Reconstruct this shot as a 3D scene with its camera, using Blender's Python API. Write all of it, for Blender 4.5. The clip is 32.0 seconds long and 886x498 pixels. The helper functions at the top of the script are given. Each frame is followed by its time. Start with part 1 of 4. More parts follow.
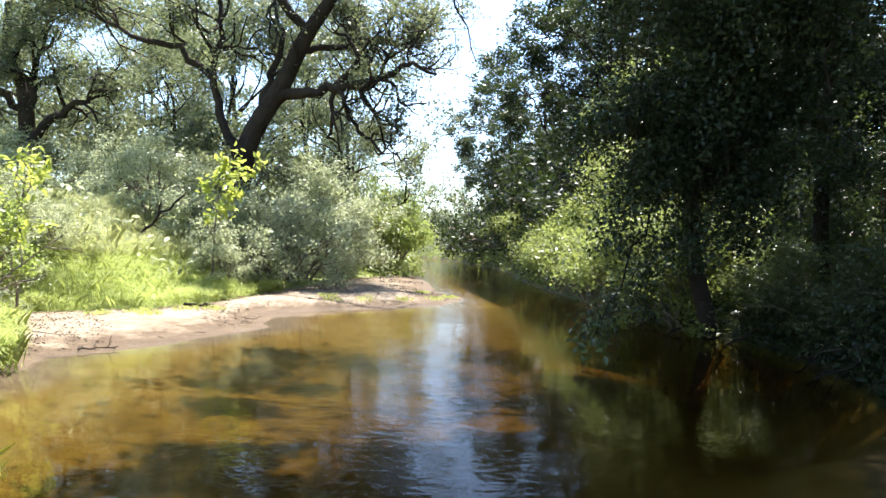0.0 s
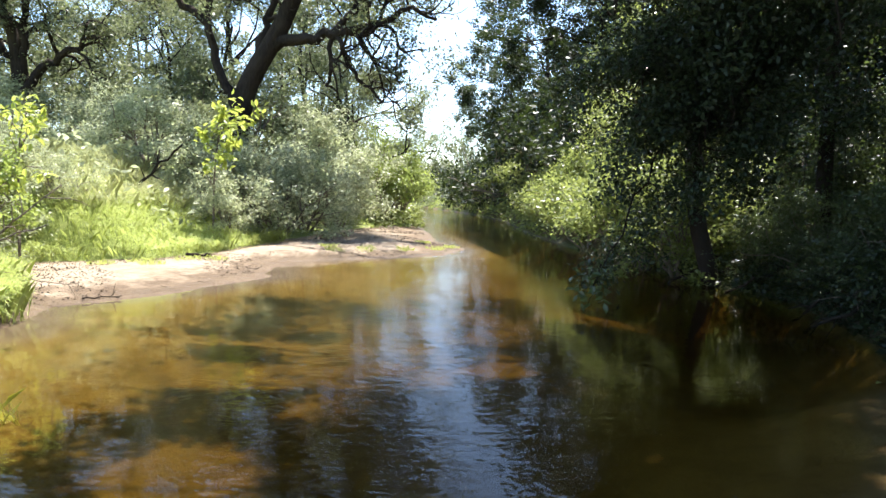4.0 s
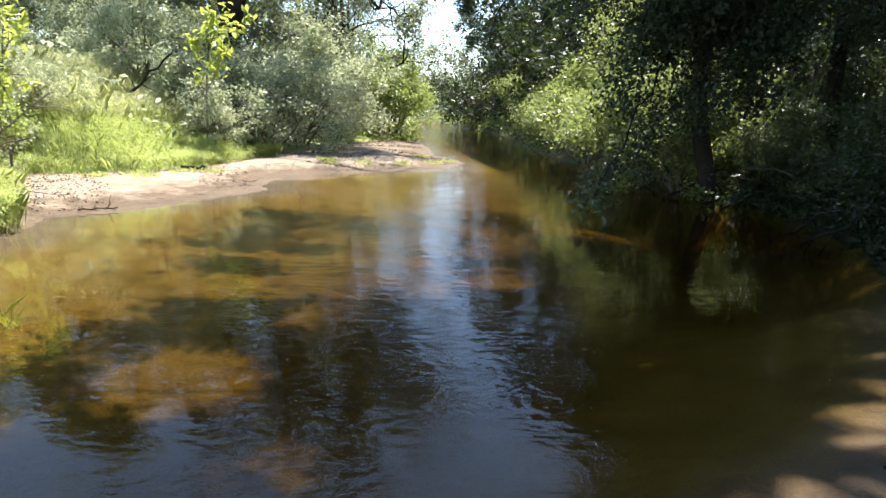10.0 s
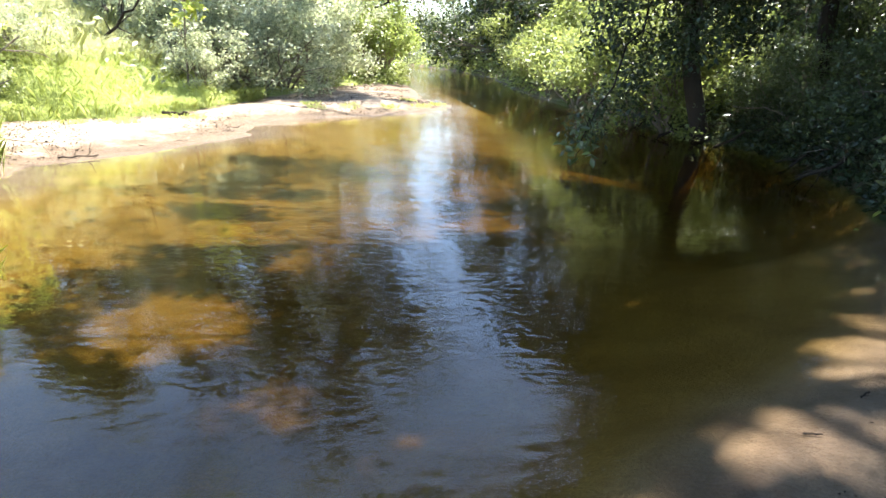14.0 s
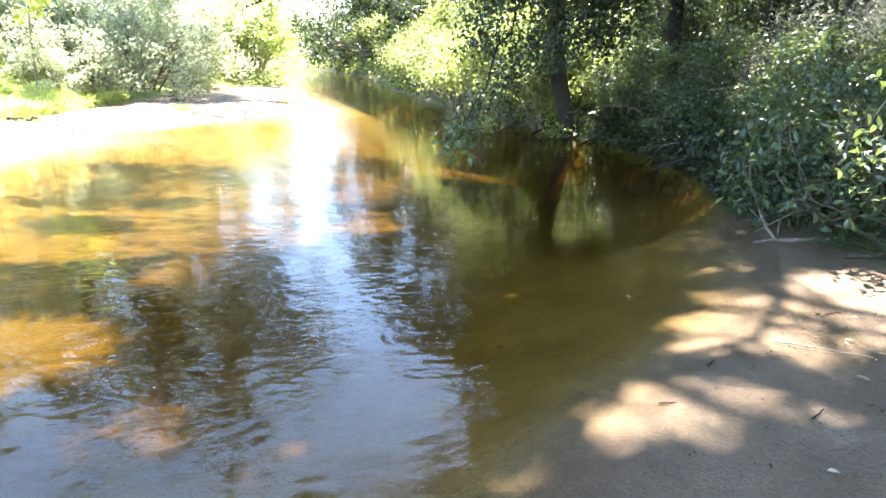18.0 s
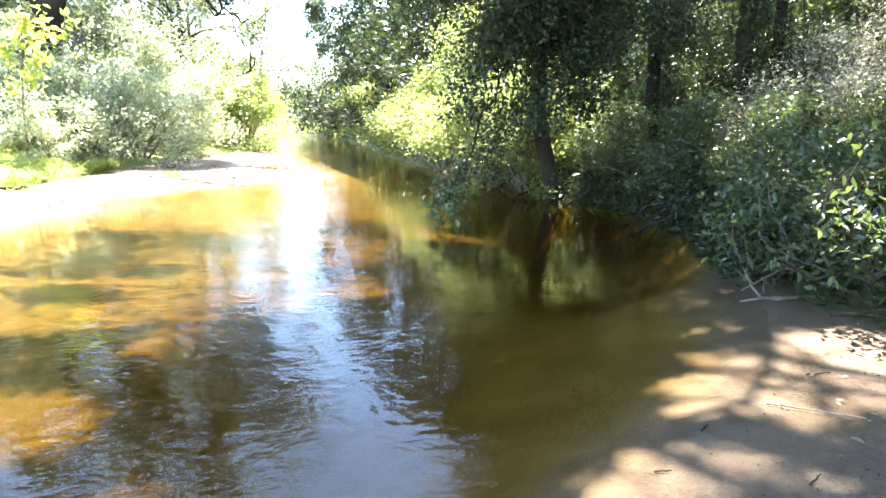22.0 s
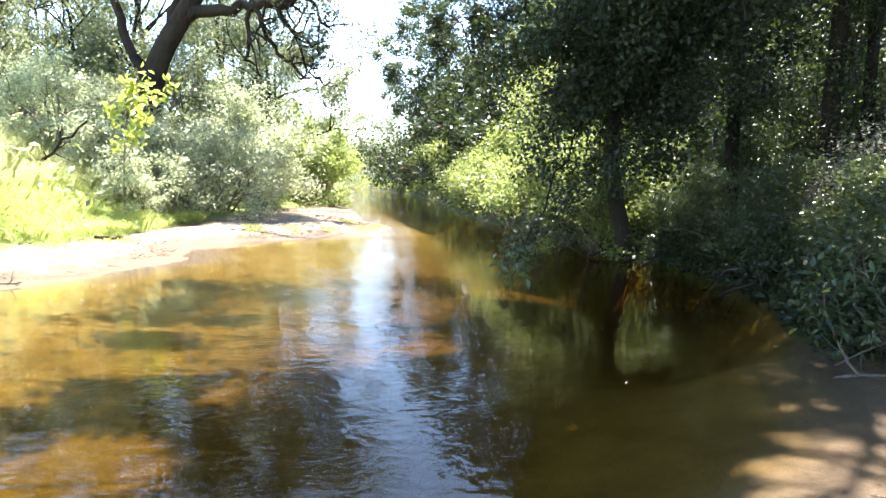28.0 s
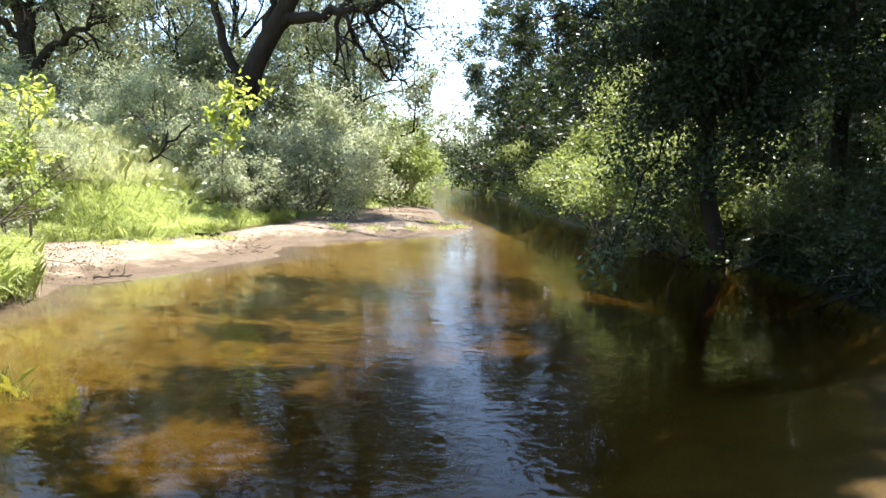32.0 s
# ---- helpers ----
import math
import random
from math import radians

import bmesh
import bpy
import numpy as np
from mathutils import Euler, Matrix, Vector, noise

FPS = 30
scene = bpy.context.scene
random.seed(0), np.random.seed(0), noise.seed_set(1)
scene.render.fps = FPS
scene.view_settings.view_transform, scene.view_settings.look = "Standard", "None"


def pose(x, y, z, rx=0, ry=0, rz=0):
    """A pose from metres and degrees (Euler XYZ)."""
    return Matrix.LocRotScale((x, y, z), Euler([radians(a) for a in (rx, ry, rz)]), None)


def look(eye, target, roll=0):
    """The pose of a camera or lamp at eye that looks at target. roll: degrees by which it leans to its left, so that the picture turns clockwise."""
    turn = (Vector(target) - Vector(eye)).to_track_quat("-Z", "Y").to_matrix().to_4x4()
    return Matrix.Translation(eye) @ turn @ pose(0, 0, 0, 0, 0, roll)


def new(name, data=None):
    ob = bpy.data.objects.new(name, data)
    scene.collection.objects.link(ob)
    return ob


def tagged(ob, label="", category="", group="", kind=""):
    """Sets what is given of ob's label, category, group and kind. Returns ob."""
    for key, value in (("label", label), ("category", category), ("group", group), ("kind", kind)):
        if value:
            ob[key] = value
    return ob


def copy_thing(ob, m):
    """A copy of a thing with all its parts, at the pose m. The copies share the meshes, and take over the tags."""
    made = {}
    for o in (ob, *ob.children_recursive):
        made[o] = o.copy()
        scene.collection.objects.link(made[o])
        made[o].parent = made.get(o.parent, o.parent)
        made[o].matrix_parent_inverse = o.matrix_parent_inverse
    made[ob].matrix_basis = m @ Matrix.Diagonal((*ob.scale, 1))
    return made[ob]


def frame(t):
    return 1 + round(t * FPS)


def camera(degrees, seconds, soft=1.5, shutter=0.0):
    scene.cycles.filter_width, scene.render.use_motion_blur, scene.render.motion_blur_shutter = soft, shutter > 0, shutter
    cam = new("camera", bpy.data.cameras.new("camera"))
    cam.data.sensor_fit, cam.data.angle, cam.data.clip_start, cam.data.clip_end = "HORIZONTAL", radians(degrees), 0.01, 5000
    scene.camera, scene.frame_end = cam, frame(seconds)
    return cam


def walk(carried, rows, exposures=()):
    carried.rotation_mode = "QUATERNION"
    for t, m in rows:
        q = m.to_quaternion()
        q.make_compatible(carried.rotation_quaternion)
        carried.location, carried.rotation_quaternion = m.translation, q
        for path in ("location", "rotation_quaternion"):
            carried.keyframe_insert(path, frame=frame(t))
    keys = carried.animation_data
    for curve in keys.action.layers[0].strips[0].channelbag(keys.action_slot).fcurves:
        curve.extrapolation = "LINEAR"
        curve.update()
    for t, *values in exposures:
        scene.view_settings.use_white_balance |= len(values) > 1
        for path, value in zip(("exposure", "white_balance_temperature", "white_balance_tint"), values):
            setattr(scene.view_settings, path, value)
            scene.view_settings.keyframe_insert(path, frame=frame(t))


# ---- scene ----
cam = camera(70.45, 32.0, soft=1.5)
EYE = 1.6
# seconds, x, y, z from the first eye; yaw, pitch, roll in degrees
ROWS = [
    (0.0, -0.000, -0.000, 0.000, 0.00, -0.80, 0.00),
    (0.5, -0.008, -0.001, 0.003, 0.02, -1.32, -0.08),
    (1.0, -0.005, 0.012, -0.002, 0.17, -2.00, -0.11),
    (1.5, -0.006, 0.012, -0.006, 0.37, -2.49, -0.02),
    (2.0, -0.002, 0.019, -0.010, 0.53, -3.04, -0.17),
    (2.5, -0.001, 0.018, -0.015, 0.50, -3.59, -0.10),
    (3.0, -0.008, 0.012, -0.012, 0.13, -4.13, -0.04),
    (3.5, -0.006, 0.007, -0.018, 0.12, -4.66, -0.15),
    (5.5, -0.003, 0.024, -0.039, -0.22, -7.42, 0.21),
    (6.0, 0.001, 0.037, -0.044, -0.23, -8.03, 0.13),
    (6.5, -0.001, 0.033, -0.048, -0.16, -8.27, 0.10),
    (7.0, 0.003, 0.037, -0.055, -0.10, -8.63, 0.07),
    (7.5, 0.004, 0.023, -0.054, 0.05, -9.14, -0.11),
    (8.0, 0.010, 0.029, -0.059, 0.15, -9.81, -0.11),
    (8.5, 0.006, 0.029, -0.066, 0.15, -10.63, 0.41),
    (9.0, 0.009, 0.035, -0.074, 0.03, -11.40, 0.40),
    (9.5, 0.009, 0.041, -0.080, -0.02, -12.15, 0.09),
    (10.0, 0.007, 0.044, -0.086, -0.05, -12.87, 0.17),
    (10.5, 0.004, 0.034, -0.088, -0.13, -13.48, 0.36),
    (11.0, 0.009, 0.043, -0.094, -0.14, -14.06, 0.12),
    (11.5, 0.006, 0.051, -0.096, -0.21, -14.73, 0.08),
    (12.0, 0.002, 0.058, -0.106, -0.32, -15.41, -0.04),
    (12.5, 0.012, 0.054, -0.115, -0.40, -16.14, 0.12),
    (13.0, 0.008, 0.059, -0.119, -0.49, -16.88, 0.09),
    (13.5, 0.015, 0.063, -0.119, -0.43, -17.67, -0.08),
    (15.5, 0.055, 0.059, -0.124, -5.45, -17.89, -0.61),
    (16.0, 0.052, 0.043, -0.123, -7.06, -17.89, -0.01),
    (16.5, 0.074, 0.049, -0.125, -8.38, -17.70, -0.04),
    (17.0, 0.071, 0.030, -0.124, -9.67, -17.50, 0.02),
    (17.5, 0.083, 0.025, -0.121, -10.76, -17.58, -0.10),
    (18.0, 0.097, 0.033, -0.118, -11.49, -17.75, -0.13),
    (18.5, 0.089, 0.029, -0.113, -12.32, -17.69, -0.20),
    (19.0, 0.098, 0.036, -0.111, -12.82, -17.13, -0.39),
    (19.5, 0.096, 0.036, -0.108, -13.43, -16.26, -0.16),
    (20.0, 0.098, 0.042, -0.098, -13.19, -15.59, -0.22),
    (20.5, 0.100, 0.039, -0.096, -13.19, -14.92, -0.37),
    (21.0, 0.109, 0.042, -0.092, -12.95, -14.12, -0.53),
    (21.5, 0.113, 0.044, -0.089, -12.99, -13.08, -0.58),
    (22.0, 0.099, 0.029, -0.077, -12.57, -12.32, -0.82),
    (22.5, 0.114, 0.043, -0.078, -12.69, -11.66, -0.74),
    (23.0, 0.103, 0.033, -0.070, -12.68, -11.29, -0.49),
    (23.5, 0.101, 0.033, -0.066, -12.66, -10.91, -0.40),
    (24.0, 0.105, 0.035, -0.065, -12.81, -10.44, -0.45),
    (24.5, 0.100, 0.038, -0.060, -12.88, -10.01, -0.27),
    (26.5, 0.087, 0.035, -0.049, -10.77, -7.90, -0.37),
    (27.0, 0.072, 0.029, -0.047, -9.40, -7.54, -0.21),
    (27.5, 0.072, 0.045, -0.047, -8.01, -7.24, 0.06),
    (28.0, 0.069, 0.048, -0.046, -6.38, -7.18, -0.28),
    (28.5, 0.057, 0.045, -0.043, -4.99, -7.21, -0.48),
    (29.0, 0.055, 0.042, -0.048, -3.69, -7.30, -0.49),
    (29.5, 0.041, 0.048, -0.049, -2.68, -7.32, -0.81),
    (30.0, 0.034, 0.052, -0.046, -1.72, -7.33, -0.61),
    (30.5, 0.040, 0.049, -0.051, -1.02, -7.28, -0.37),
    (31.0, 0.026, 0.030, -0.046, -0.25, -7.24, -0.44),
    (31.5, 0.022, 0.029, -0.044, 0.38, -7.18, -0.43),
    (32.0, 0.008, 0.021, -0.046, 0.90, -7.09, -0.32),
]
BASE = 2.04
EXPOSURES = [(t, BASE + e) for t, e in ((0.0, 0.0), (3.0, -0.03), (9.0, -0.2), (13.5, 0.54), (16.0, 1.2), (19.0, 2.1), (24.5, 1.52), (28.0, 0.96), (30.0, 0.08), (32.0, 0.0))]
walk(cam, [(t, pose(x, y, EYE + z, 90 + pitch, 0, yaw) @ pose(0, 0, 0, 0, 0, roll)) for t, x, y, z, yaw, pitch, roll in ROWS], EXPOSURES)

# ---- light ----
SUN_AZ, SUN_EL = 24.0, 69.0     # degrees clockwise from +y, and above the horizon
TO_SUN = Vector((math.cos(radians(SUN_EL)) * math.sin(radians(SUN_AZ)), math.cos(radians(SUN_EL)) * math.cos(radians(SUN_AZ)), math.sin(radians(SUN_EL))))
sun = new("sun", bpy.data.lights.new("sun", "SUN"))
sun.data.energy, sun.data.angle, sun.data.color = 5.0, radians(0.65), (1.0, 0.95, 0.895)
sun.matrix_world = look(TO_SUN * 60, (0, 0, 0))
world = bpy.data.worlds.new("sky")
scene.world = world
world.use_nodes = True
sky = world.node_tree.nodes.new("ShaderNodeTexSky")
sky.sky_type, sky.sun_disc = "NISHITA", False
sky.sun_elevation, sky.sun_rotation = radians(SUN_EL), radians(SUN_AZ)
sky.dust_density, sky.air_density, sky.ozone_density = 0.6, 1.0, 3.0
world.node_tree.links.new(sky.outputs[0], world.node_tree.nodes["Background"].inputs[0])
world.node_tree.nodes["Background"].inputs[1].default_value = 0.125


# ---- materials ----
class Nodes:
    """A short hand for node trees."""

    def __init__(self, name):
        self.mat = bpy.data.materials.new(name)
        self.mat.use_nodes = True
        self.tree = self.mat.node_tree
        self.tree.nodes.clear()
        self.out = self.tree.nodes.new("ShaderNodeOutputMaterial")

    def add(self, kind, settings=None, **ins):
        n = self.tree.nodes.new("ShaderNode" + kind)
        for k, v in (settings or {}).items():
            setattr(n, k, v)
        for k, v in ins.items():
            key = int(k[1:]) if k[0] == "i" and k[1:].isdigit() else k.replace("_", " ")
            sock = n.inputs[key]
            if isinstance(v, bpy.types.NodeSocket):
                self.tree.links.new(v, sock)
            else:
                sock.default_value = v
        return n

    def ramp(self, fac, *stops):
        n = self.add("ValToRGB", Fac=fac)
        els = n.color_ramp.elements
        while len(els) < len(stops):
            els.new(0.5)
        for e, (at, c) in zip(els, stops):
            e.position, e.color = at, (*c, 1) if len(c) == 3 else c
        return n.outputs[0]

    def noise(self, scale, detail=4.0, rough=0.55, vector=None, out=0):
        ins = dict(Scale=scale, Detail=detail, Roughness=rough)
        if vector is not None:
            ins["Vector"] = vector
        return self.add("TexNoise", **ins).outputs[out]

    def place(self, sx=1, sy=1, sz=1):
        g = self.add("NewGeometry")
        return self.add("Mapping", Vector=g.outputs["Position"], Scale=(sx, sy, sz)).outputs[0]

    def mix(self, fac, a, b, how="MIX"):
        n = self.add("MixRGB", {"blend_type": how}, Fac=fac, Color1=a if not isinstance(a, tuple) else (*a, 1), Color2=b if not isinstance(b, tuple) else (*b, 1))
        return n.outputs[0]

    def bump(self, height, strength=0.5, distance=0.02, normal=None):
        ins = dict(Height=height, Strength=strength, Distance=distance)
        if normal is not None:
            ins["Normal"] = normal
        return self.add("Bump", **ins).outputs[0]

    def done(self, shader):
        self.tree.links.new(shader, self.out.inputs[0])
        return self.mat


def leaf_material(name, dark, light, through_light, translucent=0.4, rough=0.42, single=False, spec=0.5):
    """A thin leaf: a waxy face, and light that shines through. Each leaf has its own shade."""
    n = Nodes(name)
    rnd = n.add("ObjectInfo").outputs["Random"] if single else n.add("NewGeometry").outputs["Random Per Island"]
    big = n.noise(0.6, 2.0, vector=n.place())
    c = n.ramp(rnd, (0.0, dark), (0.75, light), (1.0, tuple(min(1, v * 1.35) for v in light)))
    c = n.mix(n.add("Math", {"operation": "MULTIPLY"}, i0=big, i1=0.45).outputs[0], c, tuple(v * 0.75 for v in dark))
    t = n.mix(0.5, c, through_light)
    face = n.add("BsdfPrincipled", Base_Color=c, Roughness=rough, Specular_IOR_Level=spec)
    back = n.add("BsdfTranslucent", Color=t)
    return n.done(n.add("MixShader", i0=translucent, i1=face.outputs[0], i2=back.outputs[0]).outputs[0])


def bark_material(name, dark, light, scale=6.0):
    n = Nodes(name)
    p = n.place(1, 1, 0.25)
    ridges = n.noise(scale * 3, 6.0, 0.65, p)
    stain = n.noise(1.3, 3.0, 0.5, n.place())
    c = n.mix(n.ramp(stain, (0.35, (0, 0, 0)), (0.75, (1, 1, 1))), n.ramp(ridges, (0.3, dark), (0.75, light)), tuple(v * 1.25 for v in light))
    b = n.add("BsdfPrincipled", Base_Color=c, Roughness=0.95, Specular_IOR_Level=0.08, Normal=n.bump(ridges, 1.0, 0.07))
    return n.done(b.outputs[0])


def ground_material():
    n = Nodes("sand_and_soil")
    pos = n.add("NewGeometry").outputs["Position"]
    z = n.add("SeparateXYZ", Vector=pos).outputs["Z"]
    big, mid, fine = n.noise(0.5, 4.0, 0.6, pos), n.noise(3.5, 5.0, 0.6, pos), n.noise(60.0, 4.0, 0.7, pos)
    grit = n.noise(190.0, 2.0, 0.6, pos)
    sand = n.ramp(mid, (0.3, (0.17, 0.125, 0.085)), (0.5, (0.29, 0.225, 0.16)), (0.7, (0.39, 0.32, 0.24)))
    sand = n.mix(0.45, sand, n.ramp(fine, (0.3, (0.12, 0.09, 0.06)), (0.65, (0.44, 0.37, 0.285))))
    sand = n.mix(n.ramp(grit, (0.66, (0, 0, 0)), (0.74, (1, 1, 1))), sand, (0.1, 0.075, 0.05))
    # damp and silty stains of a metre or so
    sand = n.mix(n.ramp(n.noise(1.3, 5.0, 0.65, pos), (0.42, (0, 0, 0)), (0.62, (0.55, 0.55, 0.55))), sand, n.mix(1.0, sand, (0.6, 0.54, 0.48), "MULTIPLY"))
    litter = n.ramp(mid, (0.3, (0.03, 0.025, 0.014)), (0.55, (0.09, 0.07, 0.035)), (0.8, (0.15, 0.12, 0.06)))
    litter = n.mix(n.ramp(big, (0.4, (0, 0, 0)), (0.6, (1, 1, 1))), litter, (0.055, 0.075, 0.02))
    # ground under the meadow grass painted light green to lift shade between blades
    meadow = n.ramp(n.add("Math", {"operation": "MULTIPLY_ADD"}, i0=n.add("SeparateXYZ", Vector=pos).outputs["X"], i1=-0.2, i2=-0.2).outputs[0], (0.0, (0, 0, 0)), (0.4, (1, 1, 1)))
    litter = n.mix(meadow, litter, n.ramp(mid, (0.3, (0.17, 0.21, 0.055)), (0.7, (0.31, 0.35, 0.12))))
    edge = n.add("Math", {"operation": "ADD"}, i0=z, i1=n.add("Math", {"operation": "MULTIPLY"}, i0=mid, i1=0.22).outputs[0]).outputs[0]
    wet = n.ramp(edge, (0.165, (1, 1, 1)), (0.28, (0, 0, 0)))
    c = n.mix(wet, sand, n.mix(1.0, sand, (0.4, 0.345, 0.285), "MULTIPLY"))
    soil = n.add("Attribute", {"attribute_name": "soil"}).outputs["Fac"]
    up = n.ramp(n.add("Math", {"operation": "ADD"}, i0=soil, i1=n.add("Math", {"operation": "MULTIPLY"}, i0=mid, i1=0.6).outputs[0]).outputs[0], (0.62, (0, 0, 0)), (0.78, (1, 1, 1)))
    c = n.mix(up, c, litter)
    # dark leaf litter and silt that gathers on the bed
    below = n.ramp(n.add("Math", {"operation": "ADD"}, i0=z, i1=1.0).outputs[0], (0.72, (1, 1, 1)), (0.9, (0, 0, 0)))
    drift = n.ramp(n.noise(1.1, 5.0, 0.6, n.place(1, 0.6, 1)), (0.6, (0, 0, 0)), (0.76, (0.6, 0.6, 0.6)))
    sunk = n.ramp(n.add("Math", {"operation": "ADD"}, i0=z, i1=1.0).outputs[0], (0.93, (1, 1, 1)), (0.99, (0, 0, 0)))
    c = n.mix(sunk, c, n.mix(1.0, c, (1.3, 1.3, 1.25), "MULTIPLY"))
    c = n.mix(n.mix(1.0, below, drift, "MULTIPLY"), c, (0.06, 0.05, 0.025))
    relief = n.mix(0.35, n.mix(0.5, mid, n.noise(16.0, 3.0, 0.6, pos)), fine)
    b = n.add("BsdfPrincipled", Base_Color=c, Specular_IOR_Level=0.25, Roughness=n.ramp(edge, (0.11, (0.5, 0.5, 0.5)), (0.2, (0.92, 0.92, 0.92))), Normal=n.bump(relief, 1.0, 0.06))
    return n.done(b.outputs[0])


def water_material():
    """Clear tea-brown creek water: it swallows light by its depth, and mirrors by the Fresnel law."""
    n = Nodes("creek_water")
    depth = n.add("Attribute", {"attribute_name": "depth"}).outputs["Fac"]
    tint = n.ramp(depth, (0.0, (1.0, 0.995, 0.99)), (0.03, (0.93, 0.91, 0.84)), (0.1, (0.85, 0.78, 0.47)), (0.3, (0.69, 0.615, 0.29)), (0.5, (0.36, 0.28, 0.09)), (0.75, (0.16, 0.11, 0.028)))
    p = n.place(0.6, 1.0, 1.0)
    drift = n.add("VectorMath", {"operation": "SCALE"}, i0=n.noise(1.7, 2.0, 0.5, p, 1), Scale=0.4).outputs[0]
    q = n.add("VectorMath", {"operation": "ADD"}, i0=p, i1=drift).outputs[0]
    swell, ripple, wavelet = n.noise(2.2, 2.0, 0.5, p), n.noise(13.0, 1.5, 0.5, q), n.noise(27.0, 1.5, 0.5, q)
    # breaths of wind and the current ruffle some stretches; the shallow sides stay smooth
    ruffled = n.ramp(n.noise(0.7, 3.0, 0.6, n.place(1.0, 0.7, 1.0)), (0.36, (0.25, 0.25, 0.25)), (0.62, (1, 1, 1)))
    x = n.add("SeparateXYZ", Vector=n.place(0.1, 1, 1)).outputs["X"]
    still = n.ramp(n.add("Math", {"operation": "ADD"}, i0=x, i1=0.5).outputs[0], (0.24, (0.25, 0.25, 0.25)), (0.38, (1, 1, 1)), (0.56, (1, 1, 1)), (0.7, (0.5, 0.5, 0.5)))
    # a riffle where the creek bends away
    y = n.add("SeparateXYZ", Vector=n.place(1, 0.01, 1)).outputs["Y"]
    riffle = n.ramp(y, (0.2, (0.5, 0.5, 0.5)), (0.34, (1, 1, 1)))
    calm = n.mix(1.0, n.mix(1.0, ruffled, still, "MULTIPLY"), riffle, "MULTIPLY")
    normal = n.bump(swell, 0.5, 0.008)
    normal = n.bump(n.mix(1.0, ripple, calm, "MULTIPLY"), 1.0, 0.011, normal)
    normal = n.bump(n.mix(1.0, wavelet, calm, "MULTIPLY"), 1.0, 0.0022, normal)
    # the same share of light is mirrored from above as from below
    fres = n.add("Math", {"operation": "MINIMUM"}, i0=n.add("Fresnel", IOR=1.33, Normal=normal).outputs[0], i1=n.add("Fresnel", IOR=1 / 1.33, Normal=normal).outputs[0]).outputs[0]
    see = n.add("BsdfTransparent", Color=tint)
    gloss = n.add("BsdfGlossy", {"distribution": "GGX"}, Roughness=0.012, Normal=normal)
    return n.done(n.add("MixShader", i0=fres, i1=see.outputs[0], i2=gloss.outputs[0]).outputs[0])


M_GROUND, M_WATER = ground_material(), water_material()
M_BARK = bark_material("oak_bark", (0.01, 0.008, 0.0065), (0.044, 0.035, 0.028))
M_TWIG = bark_material("grey_twig_bark", (0.07, 0.055, 0.045), (0.24, 0.2, 0.165), 12.0)
# branch bark darkened: the shade under the bush is put into it
M_ROOT = bark_material("shade_dark_root_bark", (0.03, 0.024, 0.018), (0.11, 0.09, 0.07), 10.0)
M_DEAD = bark_material("bleached_dead_wood", (0.1, 0.075, 0.055), (0.28, 0.23, 0.18), 10.0)
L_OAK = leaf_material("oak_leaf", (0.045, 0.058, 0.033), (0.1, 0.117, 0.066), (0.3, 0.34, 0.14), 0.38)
# oak leaf again, with the right bank's shade put into its near-black colour
L_DARK = leaf_material("shade_darkened_oak_leaf", (0.013, 0.021, 0.011), (0.036, 0.05, 0.025), (0.15, 0.22, 0.04), 0.18, 0.4, spec=0.25)
# pale leaf; the sun's white sheen is brightened into its colour
L_GREY = leaf_material("pale_sheen_shrub_leaf", (0.12, 0.14, 0.075), (0.52, 0.55, 0.36), (0.56, 0.62, 0.32), 0.4, 0.45, spec=0.45)
L_LIME = leaf_material("lime_green_leaf", (0.065, 0.095, 0.025), (0.215, 0.26, 0.085), (0.42, 0.48, 0.12), 0.47)
L_SAPLING = leaf_material("lime_sapling_leaf", (0.12, 0.165, 0.035), (0.25, 0.31, 0.08), (0.5, 0.6, 0.14), 0.48)
L_BRIGHT = leaf_material("fresh_yellow_green_leaf", (0.24, 0.29, 0.05), (0.38, 0.44, 0.1), (0.64, 0.7, 0.13), 0.5, single=True)
L_BROAD = leaf_material("broad_understory_leaf", (0.018, 0.028, 0.014), (0.056, 0.08, 0.034), (0.3, 0.4, 0.09), 0.3, 0.34, spec=0.5)
L_BROAD_ONE = leaf_material("broad_single_leaf", (0.022, 0.038, 0.016), (0.075, 0.105, 0.042), (0.28, 0.38, 0.08), 0.28, 0.3, single=True, spec=0.6)
L_WOODS = leaf_material("far_wood_leaf", (0.07, 0.088, 0.048), (0.15, 0.175, 0.09), (0.37, 0.42, 0.18), 0.42)
L_GRASS = leaf_material("meadow_grass", (0.34, 0.4, 0.1), (0.44, 0.5, 0.17), (0.66, 0.74, 0.2), 0.5, 0.45)
L_DRY = leaf_material("dry_tall_grass", (0.4, 0.42, 0.2), (0.53, 0.55, 0.29), (0.62, 0.64, 0.24), 0.45, 0.5)


# ---- mesh tools ----
def mesh_from(name, verts, faces_flat, size, material):
    """A mesh from arrays: verts N x 3, faces M x size."""
    me = bpy.data.meshes.new(name)
    nv, nf = len(verts), len(faces_flat)
    me.vertices.add(nv)
    me.vertices.foreach_set("co", np.ascontiguousarray(verts, dtype=np.float32).ravel())
    me.loops.add(nf * size)
    me.loops.foreach_set("vertex_index", np.ascontiguousarray(faces_flat, dtype=np.int32).ravel())
    me.polygons.add(nf)
    me.polygons.foreach_set("loop_start", np.arange(0, nf * size, size, dtype=np.int32))
    me.update(calc_edges=True)
    me.materials.append(material)
    return me


def part_mesh(name, me, parent, label=""):
    ob = new(name, me)
    ob.parent = parent
    return tagged(ob, label)


